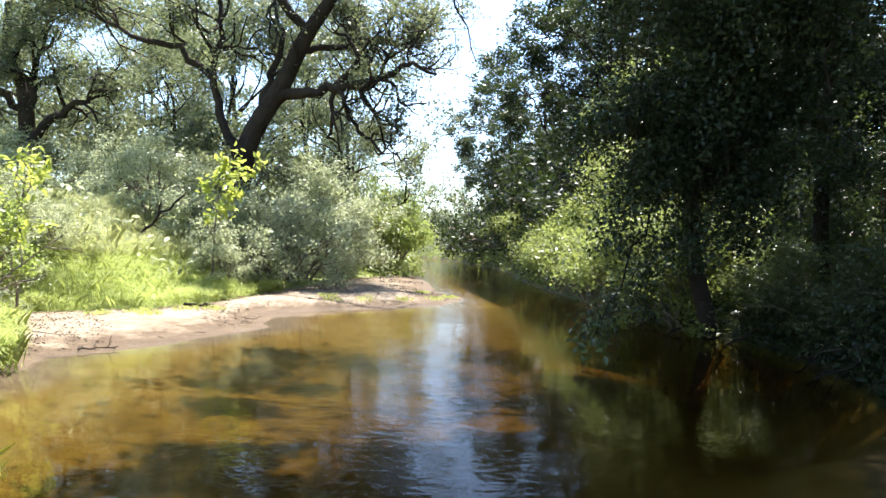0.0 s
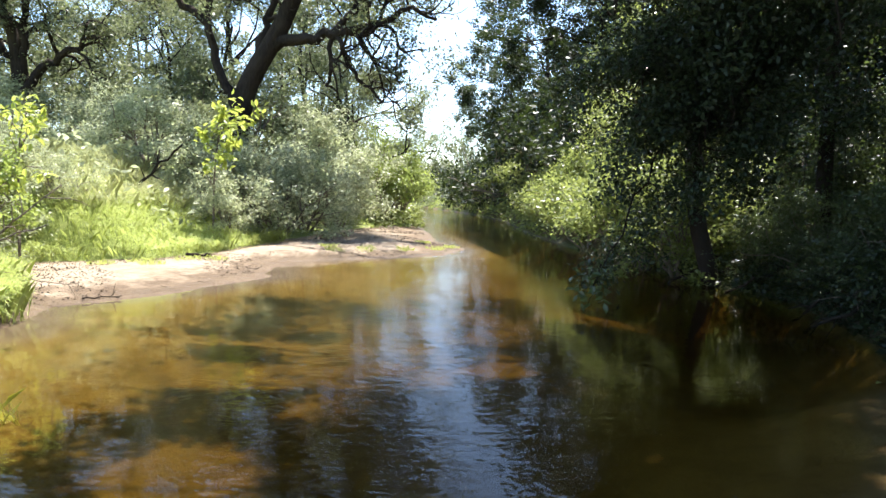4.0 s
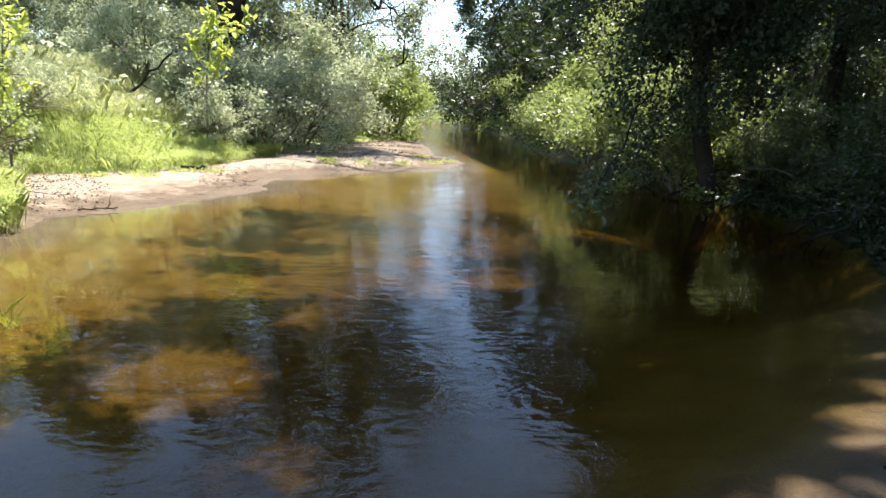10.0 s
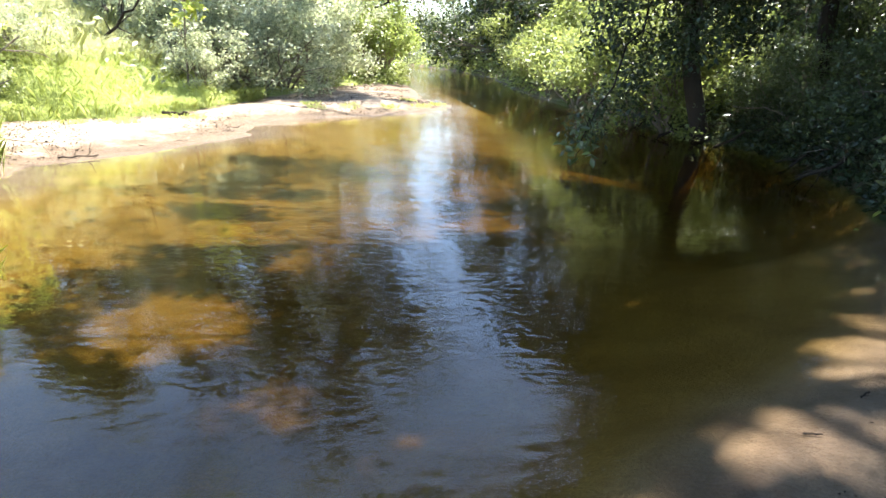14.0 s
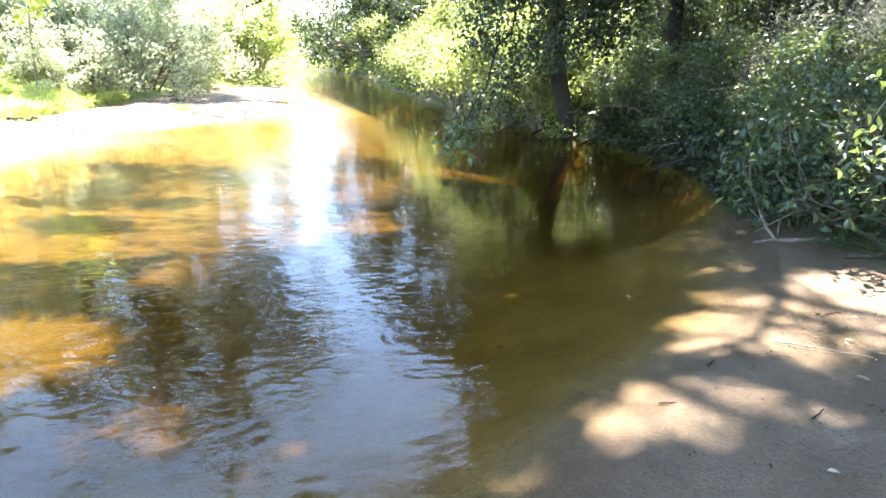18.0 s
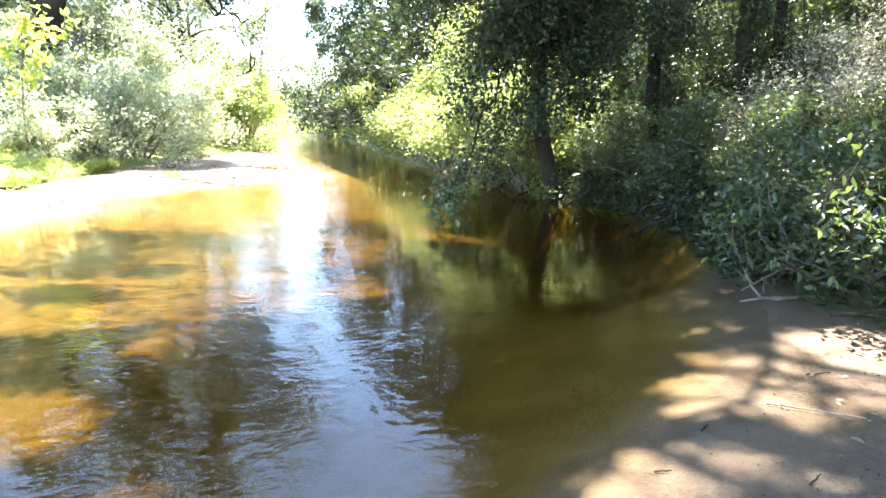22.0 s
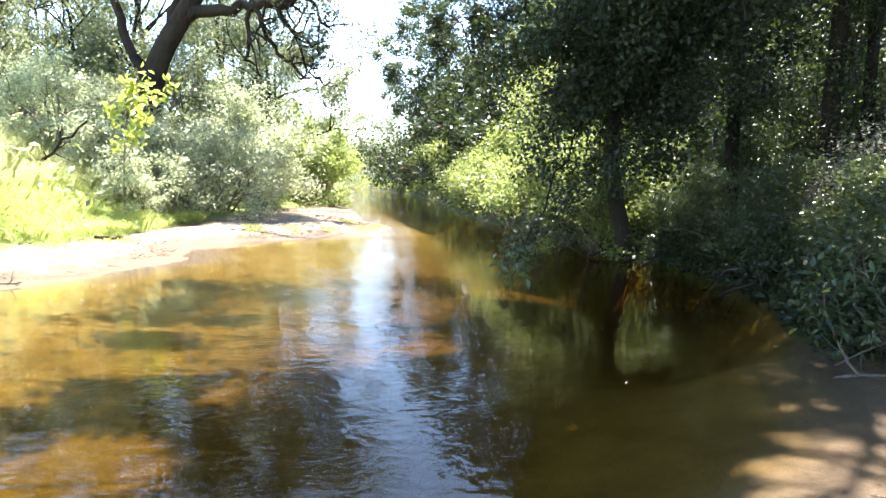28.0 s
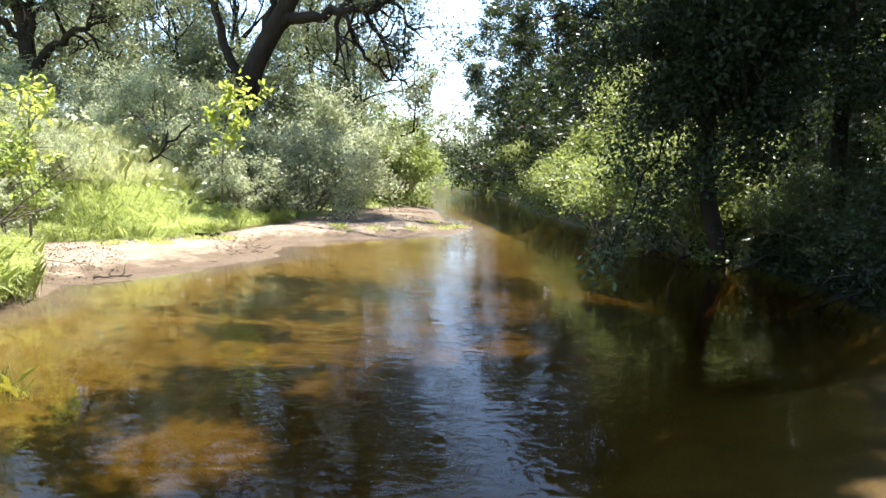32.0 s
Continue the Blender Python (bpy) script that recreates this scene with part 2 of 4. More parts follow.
def unit(v):
    return v / np.maximum(np.linalg.norm(v, axis=-1, keepdims=True), 1e-9)


def leaf_arrays(rng, P, size, aspect=0.5, up=0.7, droop=0.0, six=False, tri=False):
    """Leaves that start at P, their faces turned mostly to the sky."""
    N = len(P)
    n = unit(rng.normal(size=(N, 3)) + np.array([0, 0, up * 1.7]))
    a = rng.normal(size=(N, 3))
    t = unit(a - (a * n).sum(1, keepdims=True) * n)
    t = unit(t + np.array([0, 0, -droop]))
    b = unit(np.cross(n, t))
    n = np.cross(t, b)
    L = (size * rng.uniform(0.6, 1.3, N))[:, None]
    w = L * aspect * 0.5
    if tri:
        pts = [P, P + t * L * 0.7 + b * w * 1.25, P + t * L * 0.95 - b * w * 0.9]
    elif six:
        pts = [P, P + t * L * 0.28 + b * w * 0.85 + n * w * 0.25, P + t * L * 0.66 + b * w * 0.8 + n * w * 0.15, P + t * L - n * L * 0.12,
               P + t * L * 0.66 - b * w * 0.8 + n * w * 0.15, P + t * L * 0.28 - b * w * 0.85 + n * w * 0.25]
    else:
        pts = [P, P + t * L * 0.5 + b * w + n * w * 0.3, P + t * L - n * L * 0.08, P + t * L * 0.5 - b * w + n * w * 0.3]
    k = len(pts)
    return np.stack(pts, 1).reshape(-1, 3), np.arange(N * k).reshape(N, k), k


def clumped(P, share, grain, seed=3):
    """The share of the leaves that sit in clumps, with open gaps between the clumps."""
    r = np.random.RandomState(seed)
    h = np.zeros(len(P))
    for k in range(9):
        d = unit(r.normal(size=3)) * grain * r.uniform(0.6, 2.2)
        h += np.sin(P @ d + r.uniform(0, 6.283))
    h += r.normal(size=len(P)) * 0.45
    return P[h > np.quantile(h, 1 - share)]


def foliage(name, rng, P, material, parent, size, label="", share=1.0, grain=3.0, **shape):
    P = np.asarray(P)
    if share < 1:
        P = clumped(P, share, grain)
    v, f, k = leaf_arrays(rng, P, size, **shape)
    return part_mesh(name, mesh_from(name, v, f, k, material), parent, label)


def tube_arrays(pts, radii, sides, base):
    """A tapered round limb along pts."""
    pts, radii = np.asarray(pts, float), np.asarray(radii, float)
    tan = np.gradient(pts, axis=0)
    tan = unit(tan)
    ref = np.array([0.31, 0.17, 0.93]) if abs(tan[0][2]) < 0.8 else np.array([0.95, 0.2, 0.1])
    u = unit(np.cross(tan, ref))
    w = np.cross(tan, u)
    ang = np.arange(sides) * 2 * np.pi / sides
    rings = pts[:, None] + radii[:, None, None] * (np.cos(ang)[None, :, None] * u[:, None] + np.sin(ang)[None, :, None] * w[:, None])
    v = rings.reshape(-1, 3)
    i = np.arange(len(pts) - 1)[:, None] * sides
    j = np.arange(sides)[None]
    k = (j + 1) % sides
    f = np.stack([i + j, i + k, i + sides + k, i + sides + j], -1).reshape(-1, 4) + base
    return v, f


def limbs_mesh(name, polylines, material):
    V, F, base = [], [], 0
    for pts, radii in polylines:
        sides = 10 if max(radii) > 0.15 else 6 if max(radii) > 0.03 else 4
        v, f = tube_arrays(pts, radii, sides, base)
        V.append(v)
        F.append(f)
        base += len(v)
    return mesh_from(name, np.concatenate(V), np.concatenate(F), 4, material)


def bent(rng, p, d, length, n, wobble, lift=0.0):
    """A crooked line from p along d."""
    pts, d = [np.array(p, float)], unit(np.array(d, float))
    for _ in range(n):
        d = unit(d + rng.normal(size=3) * wobble + np.array([0, 0, lift]))
        pts.append(pts[-1] + d * length / n)
    return pts


def grow(rng, p, d, length, radius, level, lines, tips, wobble=0.22, spread=0.9, kids=4, lift=0.04, twigs=True):
    """A limb and its branches; tips takes the places where leaves sit."""
    n = 4 + level
    pts = bent(rng, p, d, length, n, wobble, lift)
    if twigs or level:
        lines.append((pts, np.linspace(radius, radius * 0.45, n + 1)))
    if level == 0:
        tips.extend(pts[2:])
        return
    for k in range(kids):
        at = rng.uniform(0.35, 1.0) if k else 1.0
        i = min(n, max(1, int(round(at * n))))
        dd = unit(unit(pts[i] - pts[i - 1]) + rng.normal(size=3) * spread * 0.7)
        grow(rng, pts[i], dd, length * rng.uniform(0.5, 0.75), radius * 0.5, level - 1, lines, tips, wobble, spread, kids, lift, twigs)


def scatter(rng, tips, per, sigma, flat=0.7):
    tips = np.asarray(tips)
    P = np.repeat(tips, per, 0)
    return P + rng.normal(size=P.shape) * np.array([sigma, sigma, sigma * flat])


def smooth_line(ctrl, n):
    """A rounded line through a few control points (Catmull-Rom)."""
    c = np.asarray(ctrl, float)
    c = np.vstack([2 * c[0] - c[1], c, 2 * c[-1] - c[-2]])
    out = []
    for i in range(1, len(c) - 2):
        for s in np.linspace(0, 1, n, endpoint=False):
            a, b, d, e = c[i - 1], c[i], c[i + 1], c[i + 2]
            out.append(0.5 * (2 * b + (d - a) * s + (2 * a - 5 * b + 4 * d - e) * s * s + (3 * b - a - 3 * d + e) * s ** 3))
    out.append(c[-2])
    return np.array(out)


# ---- the lie of the land ----
LEFT_Y = (-40, 0, 5, 7.3, 8.5, 9.0, 9.7, 10.7, 11.6, 12.2, 13.0, 14.2, 14.8, 15.5, 17.0, 18.5, 20, 25.5, 30, 34, 45, 52, 60, 80, 130, 500)
LEFT_X = (-14, -6.6, -5.7, -5.15, -5.45, -4.8, -4.25, -3.7, -3.3, -3.6, -3.5, -3.3, -1.2, 0.0, 0.5, 0.2, -0.35, -0.8, -1.3, -1.7, -1.9, -2.4, -5, -16, -60, -400)
RIGHT_Y = (-40, -10, 0, 1.0, 1.5, 1.74, 1.95, 2.28, 2.55, 2.97, 3.35, 4.0, 4.6, 5.2, 6.5, 8.6, 9.6, 10.4, 11.5, 13, 16, 19, 24, 33, 45, 52, 60, 80, 130, 500)
RIGHT_X = (-7, -4, -0.9, 0.3, 0.85, 1.05, 1.25, 1.72, 2.1, 2.6, 3.05, 3.5, 3.8, 4.05, 4.6, 4.95, 4.8, 4.5, 4.2, 4.1, 3.7, 3.4, 3.1, 3.2, 1.6, 0.0, -1.5, -11, -54, -390)
GRASS_Y = (-40, 7.3, 8.8, 10.0, 11.5, 12.3, 12.9, 13.6, 17, 22, 25, 27, 30, 34, 45, 52, 60, 80, 130, 500)
GRASS_X = (-14.2, -5.3, -6.0, -7.4, -8.2, -7.7, -5.6, -5.1, -4.4, -3.5, -2.2, -1.1, -1.35, -1.75, -1.95, -2.45, -5.1, -16.1, -60.2, -401)
VEG_Y = (-40, -6, 0, 2.4, 3.2, 3.6, 4.2, 5.2, 500)
VEG_X = (6, 6.5, 5.6, 4.5, 3.9, 3.75, 3.8, 4.1, 2.0)


def wave(x, y, s, seed):
    r = np.random.RandomState(seed)
    out = 0
    for k in range(6):
        a, ph, f = r.uniform(0, 6.28), r.uniform(0, 6.28), s * r.uniform(0.6, 1.9)
        out = out + np.sin((x * np.cos(a) + y * np.sin(a)) * f + ph) / 6
    return out


def ease(v):
    v = np.clip(v, 0, 1)
    return v * v * (3 - 2 * v)


def land(x, y):
    """Height of the ground; the water lies at 0."""
    x, y = np.asarray(x, float), np.asarray(y, float)
    xl, xr = np.interp(y, LEFT_Y, LEFT_X), np.interp(y, RIGHT_Y, RIGHT_X)
    xg, xv = np.interp(y, GRASS_Y, GRASS_X), np.maximum(np.interp(y, VEG_Y, VEG_X), np.interp(y, RIGHT_Y, RIGHT_X) + 0.05)
    xr = xr + (wave(x, y, 3.5, 11) * 0.16 + wave(x, y, 9.0, 12) * 0.05) * ease((6 - y) / 2)
    xl = xl + (wave(x, y, 2.6, 13) * 0.22 + wave(x, y, 7.0, 14) * 0.1) * ease((y - 9) / 2)
    rough = wave(x, y, 2.2, 1) * 0.03 + wave(x, y, 7.0, 2) * 0.012
    near = (xr - x) * 0.55 + np.maximum(xr - x - 0.7, 0) * 0.6
    inside = np.minimum((x - xl) * 0.52, near + ((xr - x) * 1.1 - near) * ease((y - 4.4) / 1.5))
    bed = -0.5 * (1 - np.exp(-(np.maximum(inside, 0) / 1.7) ** 1.35)) + wave(x, y, 1.1, 3) * 0.06 * ease(inside / 1.5)
    bed = bed * (1 + 0.8 * ease((y - 20) / 6))
    cutbank = ease((y - 4.6) / 2) * ease((40 - y) / 15)
    bed = bed - cutbank * 0.4 * np.exp(-((xr - x - 1.0) / 1.1) ** 2) * ease((xr - x) / 0.5)
    left = 0.02 + 0.17 * ease((xl - x) / 2.0) + 2.2 * ease((xg - x) / 5.5) + 0.05 * np.clip(xg - x - 5, 0, 40)
    cut = ease((y - 4.6) / 1.5)
    right = 0.005 + 0.05 * ease((x - xr) / 2.6) + cut * 0.4 * ease((x - xr) / 0.5) + 2.6 * ease((x - xv) / 7.0) + 0.05 * np.clip(x - xv - 5, 0, 40)
    z = np.where(x < xl, left, np.where(x > xr, right, bed))
    return z + rough * np.where(inside > 0, ease(inside / 0.6), np.clip(0.4 + np.maximum(xl - x, x - xr), 0, 1.2))


def spaced(fine, step, far, grow_by=1.13):
    a, b = fine
    mid = list(np.arange(a, b, step))
    lo, hi, s = [mid[0]], [mid[-1]], step
    while hi[-1] < far[1] or lo[-1] > far[0]:
        s *= grow_by
        hi.append(hi[-1] + s)
        lo.append(lo[-1] - s)
    lo = [v for v in lo[1:] if v > far[0] - 60]
    hi = [v for v in hi[1:] if v < far[1] + 60]
    return np.array(lo[::-1] + mid + hi)


def sheet(name, xs, ys, height, material):
    X, Y = np.meshgrid(xs, ys)
    V = np.stack([X, Y, height(X, Y)], -1).reshape(-1, 3)
    nx, ny = len(xs), len(ys)
    i = (np.arange(ny - 1)[:, None] * nx + np.arange(nx - 1)[None]).reshape(-1)
    return mesh_from(name, V, np.stack([i, i + 1, i + 1 + nx, i + nx], -1), 4, material)


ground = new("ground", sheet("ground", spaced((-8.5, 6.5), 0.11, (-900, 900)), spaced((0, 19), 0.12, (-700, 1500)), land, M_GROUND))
tagged(ground, "pale sandy creek bed, sandbar and leaf-strewn earth banks", "ground", kind="structure")


def soil_share(x, y):
    """1 where dark earth and litter lie, 0 where the sand is bare."""
    xl, xr = np.interp(y, LEFT_Y, LEFT_X), np.interp(y, RIGHT_Y, RIGHT_X)
    xg, xv = np.interp(y, GRASS_Y, GRASS_X), np.interp(y, VEG_Y, VEG_X)
    left = np.where(x < xl, ease((xg - x) / 0.6), 0)
    right = np.where(x > xr - 0.25, np.maximum(ease((y - 4.6) / 0.8) * ease((x - xr + 0.25) / 0.25), ease((x - xv) / 0.5)), 0)
    return np.maximum(left, right)


co = np.empty(len(ground.data.vertices) * 3, dtype=np.float32)
ground.data.vertices.foreach_get("co", co)
co = co.reshape(-1, 3)
ground.data.attributes.new("soil", "FLOAT", "POINT").data.foreach_set("value", soil_share(co[:, 0], co[:, 1]).astype(np.float32))
wx, wy = np.arange(-16, 8.1, 0.25), np.concatenate([np.arange(-14, 40, 0.25), np.arange(40, 110, 1.0)])
water = new("water", sheet("water", wx, wy, lambda x, y: x * 0.0, M_WATER))
tagged(water, "shallow tea-brown creek water with small ripples", "water", kind="structure")
WX, WY = np.meshgrid(wx, wy)
att = water.data.attributes.new("depth", "FLOAT", "POINT")
att.data.foreach_set("value", np.clip(-land(WX, WY), 0, 1).astype(np.float32).ravel())


# ---- trees ----
def root_at(name, x, y, label, category, group="", dz=0.0):
    ob = new(name)
    ob.location = (x, y, float(land(x, y)) + dz)
    ob.empty_display_size = 0.2
    return tagged(ob, label, category, group)


def forest_tree(seed, height, crown, leaf, per, leafmat, label, name="oak_tree", limbs=7, low=0.3, keep=0.6, lean=(0, 0), trunk=0.2, sigma=0.34, six=False, kids=4, share=0.68):
    """A tree at the origin: trunk, limbs and a loose crown of single leaves."""
    rng = np.random.RandomState(seed)
    ob = new(name)
    ob.empty_display_size = 0.2
    tagged(ob, label, "tree")
    top = np.array([lean[0], lean[1], height * 0.8])
    line = smooth_line([(0, 0, -0.4), top * 0.35 + rng.normal(size=3) * [0.25, 0.25, 0], top * 0.7 + rng.normal(size=3) * [0.4, 0.4, 0], top], 4)
    rad = np.linspace(trunk, trunk * 0.3, len(line))
    rad[0] *= 1.5
    part_mesh("trunk", limbs_mesh("trunk", [(line, rad)], M_BARK), ob)
    tips = []
    for k in range(limbs):
        f = low + (1 - low) * k / max(1, limbs - 1)
        i = min(len(line) - 1, int(f * (len(line) - 1)))
        a = k * 2.4 + rng.uniform(-0.4, 0.4)
        d = (math.cos(a), math.sin(a), 0.25 + 0.7 * f)
        lines = []
        grow(rng, line[i], d, crown * rng.uniform(0.42, 0.6) * (1.15 - 0.4 * f), rad[i] * 0.55, 2, lines, tips, kids=kids, twigs=False)
        part_mesh("limb", limbs_mesh("limb", lines, M_BARK), ob)
    tips = [t for t in tips if rng.rand() < keep]
    foliage("crown", rng, scatter(rng, tips, int(per * 4.2), sigma), leafmat, ob, leaf * 0.7, aspect=0.62, six=six, tri=not six, share=share, grain=2.6)
    return ob


GROUPS = {"oak_tree": "oaks of the creekside woods", "broadleaf_tree": "small trees of the woods", "young_tree": "sunlit young trees", "silvery_shrub": "silvery shrubs on the bank", "woodland_shrub": "woodland shrubs",
          "lime_green_shrub": "lime-green thickets", "waterside_shrub": "shrubs along the water", "broad_leaved_bush": "bushes on the shaded slope"}


def put(ob, x, y, turn=0.0, size=1.0, label="", group=""):
    m = pose(x, y, float(land(x, y)) - 0.05, 0, 0, turn) @ Matrix.Diagonal((size, size, size, 1))
    c = copy_thing(ob, m)
    return tagged(c, label, group=group)


def first(ob, x, y, turn=0.0, size=1.0):
    tagged(ob, group=GROUPS.get(ob.name.split(".")[0], ""))
    ob.matrix_basis = pose(x, y, float(land(x, y)) - 0.05, 0, 0, turn) @ Matrix.Diagonal((size, size, size, 1))
    return ob


def shrub(seed, height, width, leaf, per, leafmat, label, name="shrub", stems=9, bark=None, aspect=0.45, sigma=0.16, six=False, up=0.6, droop=0.1, kids=3, lean=(0, 0), tri=False, share=0.62, fine=0.66):
    """A bush of many stems with leaves along their ends."""
    rng = np.random.RandomState(seed)
    ob = new(name)
    ob.empty_display_size = 0.2
    tagged(ob, label, "shrub")
    tips = []
    for k in range(stems):
        a = k * 2.4 + rng.uniform(-0.3, 0.3)
        s = math.sqrt((k + 0.5) / stems)
        d = np.array([math.cos(a) * s * width * 0.5 + lean[0], math.sin(a) * s * width * 0.5 + lean[1], height * (1 - 0.45 * s)])
        lines = []
        grow(rng, (math.cos(a) * 0.15 * s, math.sin(a) * 0.15 * s, -0.1), d, np.linalg.norm(d) * 0.62, 0.022 * height ** 0.5, 2, lines, tips, 0.16, 0.8, kids, 0.0, twigs=six)
        part_mesh("stem", limbs_mesh("stem", lines, bark or M_TWIG), ob)
    P = scatter(rng, tips, int(per * 2.2), sigma)
    P = P[P[:, 2] > 0.02]
    foliage("foliage", rng, P, leafmat, ob, leaf * fine, aspect=aspect, six=six, up=up, droop=droop, tri=tri, share=share, grain=4.5)
    return ob


# the big leaning oak on the far bank
def limb_part(ob, rng, ctrl, r0, r1, tips, kids=5, length=1.5, level=1, name="limb", jag=0.06):
    line = smooth_line(ctrl, 4)
    line[1:-1] += rng.normal(size=(len(line) - 2, 3)) * jag
    rad = np.linspace(r0, r1, len(line))
    lines = [(line, rad)]
    for k in range(kids):
        i = rng.randint(len(line) // 3, len(line))
        d = unit(unit(line[i] - line[i - 1]) * 0.6 + rng.normal(size=3) * 0.75 + [0, 0, 0.25])
        grow(rng, line[i], d, length * rng.uniform(0.6, 1.2), rad[i] * 0.6, level, lines, tips, 0.34, 0.9, 4)
    return part_mesh(name, limbs_mesh(name, lines, M_BARK), ob)


def leaning_oak():
    rng = np.random.RandomState(5)
    ob = new("leaning_oak_tree")
    tagged(ob, "large dark-barked oak leaning over the creek, crooked limbs", "tree")
    ob.location = (-6.6, 20, float(land(-6.6, 20)))
    z0 = ob.location[2]
    tips = []

    def at(*pts):
        return [(x + 6.6, y - 20, z - z0) for x, y, z in pts]

    line = smooth_line(at((-6.75, 20, z0 - 0.4), (-6.45, 20, 3.5), (-6.1, 20, 4.9), (-5.1, 20, 6.55), (-4.3, 19.8, 8.0), (-3.3, 19.5, 9.3), (-2.6, 20.3, 11.2), (-2.9, 21.8, 12.8)), 5)
    rad = np.interp(np.linspace(0, 1, len(line)), [0, 0.1, 0.55, 1], [0.5, 0.36, 0.25, 0.07])
    part_mesh("trunk", limbs_mesh("trunk", [(line, rad)], M_BARK), ob)
    limb_part(ob, rng, at((-5.35, 20, 6.0), (-4.2, 19.8, 6.25), (-3.0, 19.6, 6.4), (-1.9, 19.4, 6.6), (-1.1, 19.2, 6.95), (-0.2, 19.0, 6.6)), 0.2, 0.04, tips, 14, 1.6, 1)
    limb_part(ob, rng, at((-3.4, 19.7, 6.35), (-2.7, 19.6, 7.0), (-2.8, 19.5, 7.6), (-3.3, 19.4, 8.0)), 0.12, 0.04, tips, 5, 1.3, 1)
    limb_part(ob, rng, at((-3.2, 19.7, 6.3), (-2.9, 19.6, 5.4), (-2.2, 19.5, 4.6), (-1.6, 19.4, 4.25), (-0.9, 19.2, 4.0)), 0.075, 0.02, tips, 10, 1.3, 1)
    limb_part(ob, rng, at((-4.5, 19.9, 7.6), (-3.4, 20.5, 7.9), (-2.4, 21, 8.2), (-1.4, 21.2, 8.1), (-0.5, 21.0, 7.7)), 0.12, 0.03, tips, 14, 1.6, 1)
    limb_part(ob, rng, at((-6.4, 20, 4.0), (-7.0, 20.3, 5.3), (-7.5, 20.5, 7.0), (-7.2, 20.6, 8.6), (-7.6, 20.6, 10.5)), 0.17, 0.06, tips, 9, 1.9, 1)
    limb_part(ob, rng, at((-6.1, 20, 5.0), (-5.6, 20.4, 6.6), (-5.3, 20.7, 8.0), (-5.6, 21, 9.8)), 0.17, 0.05, tips, 8, 1.8, 1)
    limb_part(ob, rng, at((-7.4, 20.5, 6.8), (-8.6, 20.4, 7.7), (-10.0, 20.2, 8.2), (-11.6, 20.0, 9.0)), 0.14, 0.04, tips, 9, 1.9, 1)
    limb_part(ob, rng, at((-4.2, 19.8, 8.1), (-5.2, 19.4, 9.4), (-6.5, 19.0, 10.6), (-8.0, 18.6, 11.5)), 0.16, 0.05, tips, 9, 2.0, 1)
    limb_part(ob, rng, at((-2.6, 20.2, 11.1), (-3.4, 21.6, 12.4), (-4.8, 22.6, 13.4)), 0.12, 0.04, tips, 8, 1.8, 1)
    limb_part(ob, rng, at((-2.7, 20.4, 11.3), (-1.2, 18.9, 11.2), (-0.1, 18.0, 9.4), (0.5, 18.0, 8.0), (0.95, 18.0, 6.7)), 0.06, 0.015, [], 5, 0.8, 1)
    def share(t):
        # open below the low boughs; leaves cut where they would shade the meadow
        w = np.array(ob.location) + t
        s = w - np.array(TO_SUN) * ((w[2] - 1.0) / TO_SUN.z)
        if t[1] < 0.2 and w[2] < 8.0 and t[0] > 1.0:
            return 0.2
        return 0.15 if s[1] < 16.2 else 0.5 if s[1] < 18.3 else 0.85

    foliage("crown", rng, scatter(rng, [t + np.array([0, 0.4, 0.45]) for t in tips if rng.rand() < share(t)], 95, 0.3), L_OAK, ob, 0.13, aspect=0.5, share=0.78, grain=2.6)


leaning_oak()


def crooked_oak():
    """The second old oak on the meadow bank, seen against the sky."""
    rng = np.random.RandomState(9)
    ob = new("crooked_oak_tree")
    tagged(ob, "dark twisted oak with forked trunk on the grassy bank", "tree")
    ob.location = (-14.6, 22, float(land(-14.6, 22)))
    z0 = ob.location[2]
    tips = []

    def at(*pts):
        return [(x + 14.6, y - 22, z - z0) for x, y, z in pts]

    line = smooth_line(at((-14.7, 22, z0 - 0.4), (-14.5, 22, 4.5), (-14.55, 22, 5.6), (-14.7, 22, 7.0), (-15.2, 22, 8.2), (-15.0, 21.8, 10.0)), 4)
    part_mesh("trunk", limbs_mesh("trunk", [(line, np.linspace(0.36, 0.1, len(line)))], M_BARK), ob)
    limb_part(ob, rng, at((-14.5, 22, 5.0), (-13.6, 21.8, 5.7), (-12.8, 21.6, 6.2), (-12.0, 21.5, 6.6), (-11.0, 21.4, 6.7)), 0.17, 0.05, tips, 7, 1.4, 1)
    limb_part(ob, rng, at((-14.5, 22, 5.6), (-14.2, 21.9, 6.8), (-14.1, 21.8, 7.6), (-13.4, 21.7, 8.6)), 0.15, 0.05, tips, 8, 1.6, 1)
    limb_part(ob, rng, at((-14.6, 22, 5.7), (-15.4, 22, 6.8), (-16.2, 22, 7.3), (-17.2, 22, 7.6)), 0.16, 0.05, tips, 8, 1.6, 1)
    limb_part(ob, rng, at((-15.0, 22, 8.0), (-14.2, 21.6, 9.2), (-13.2, 21.2, 10.0)), 0.12, 0.04, tips, 8, 1.8, 1)
    foliage("crown", rng, scatter(rng, [t for t in tips if rng.rand() < 0.8], 130, 0.32), L_OAK, ob, 0.115, aspect=0.5, share=0.72, grain=3.0)


crooked_oak()


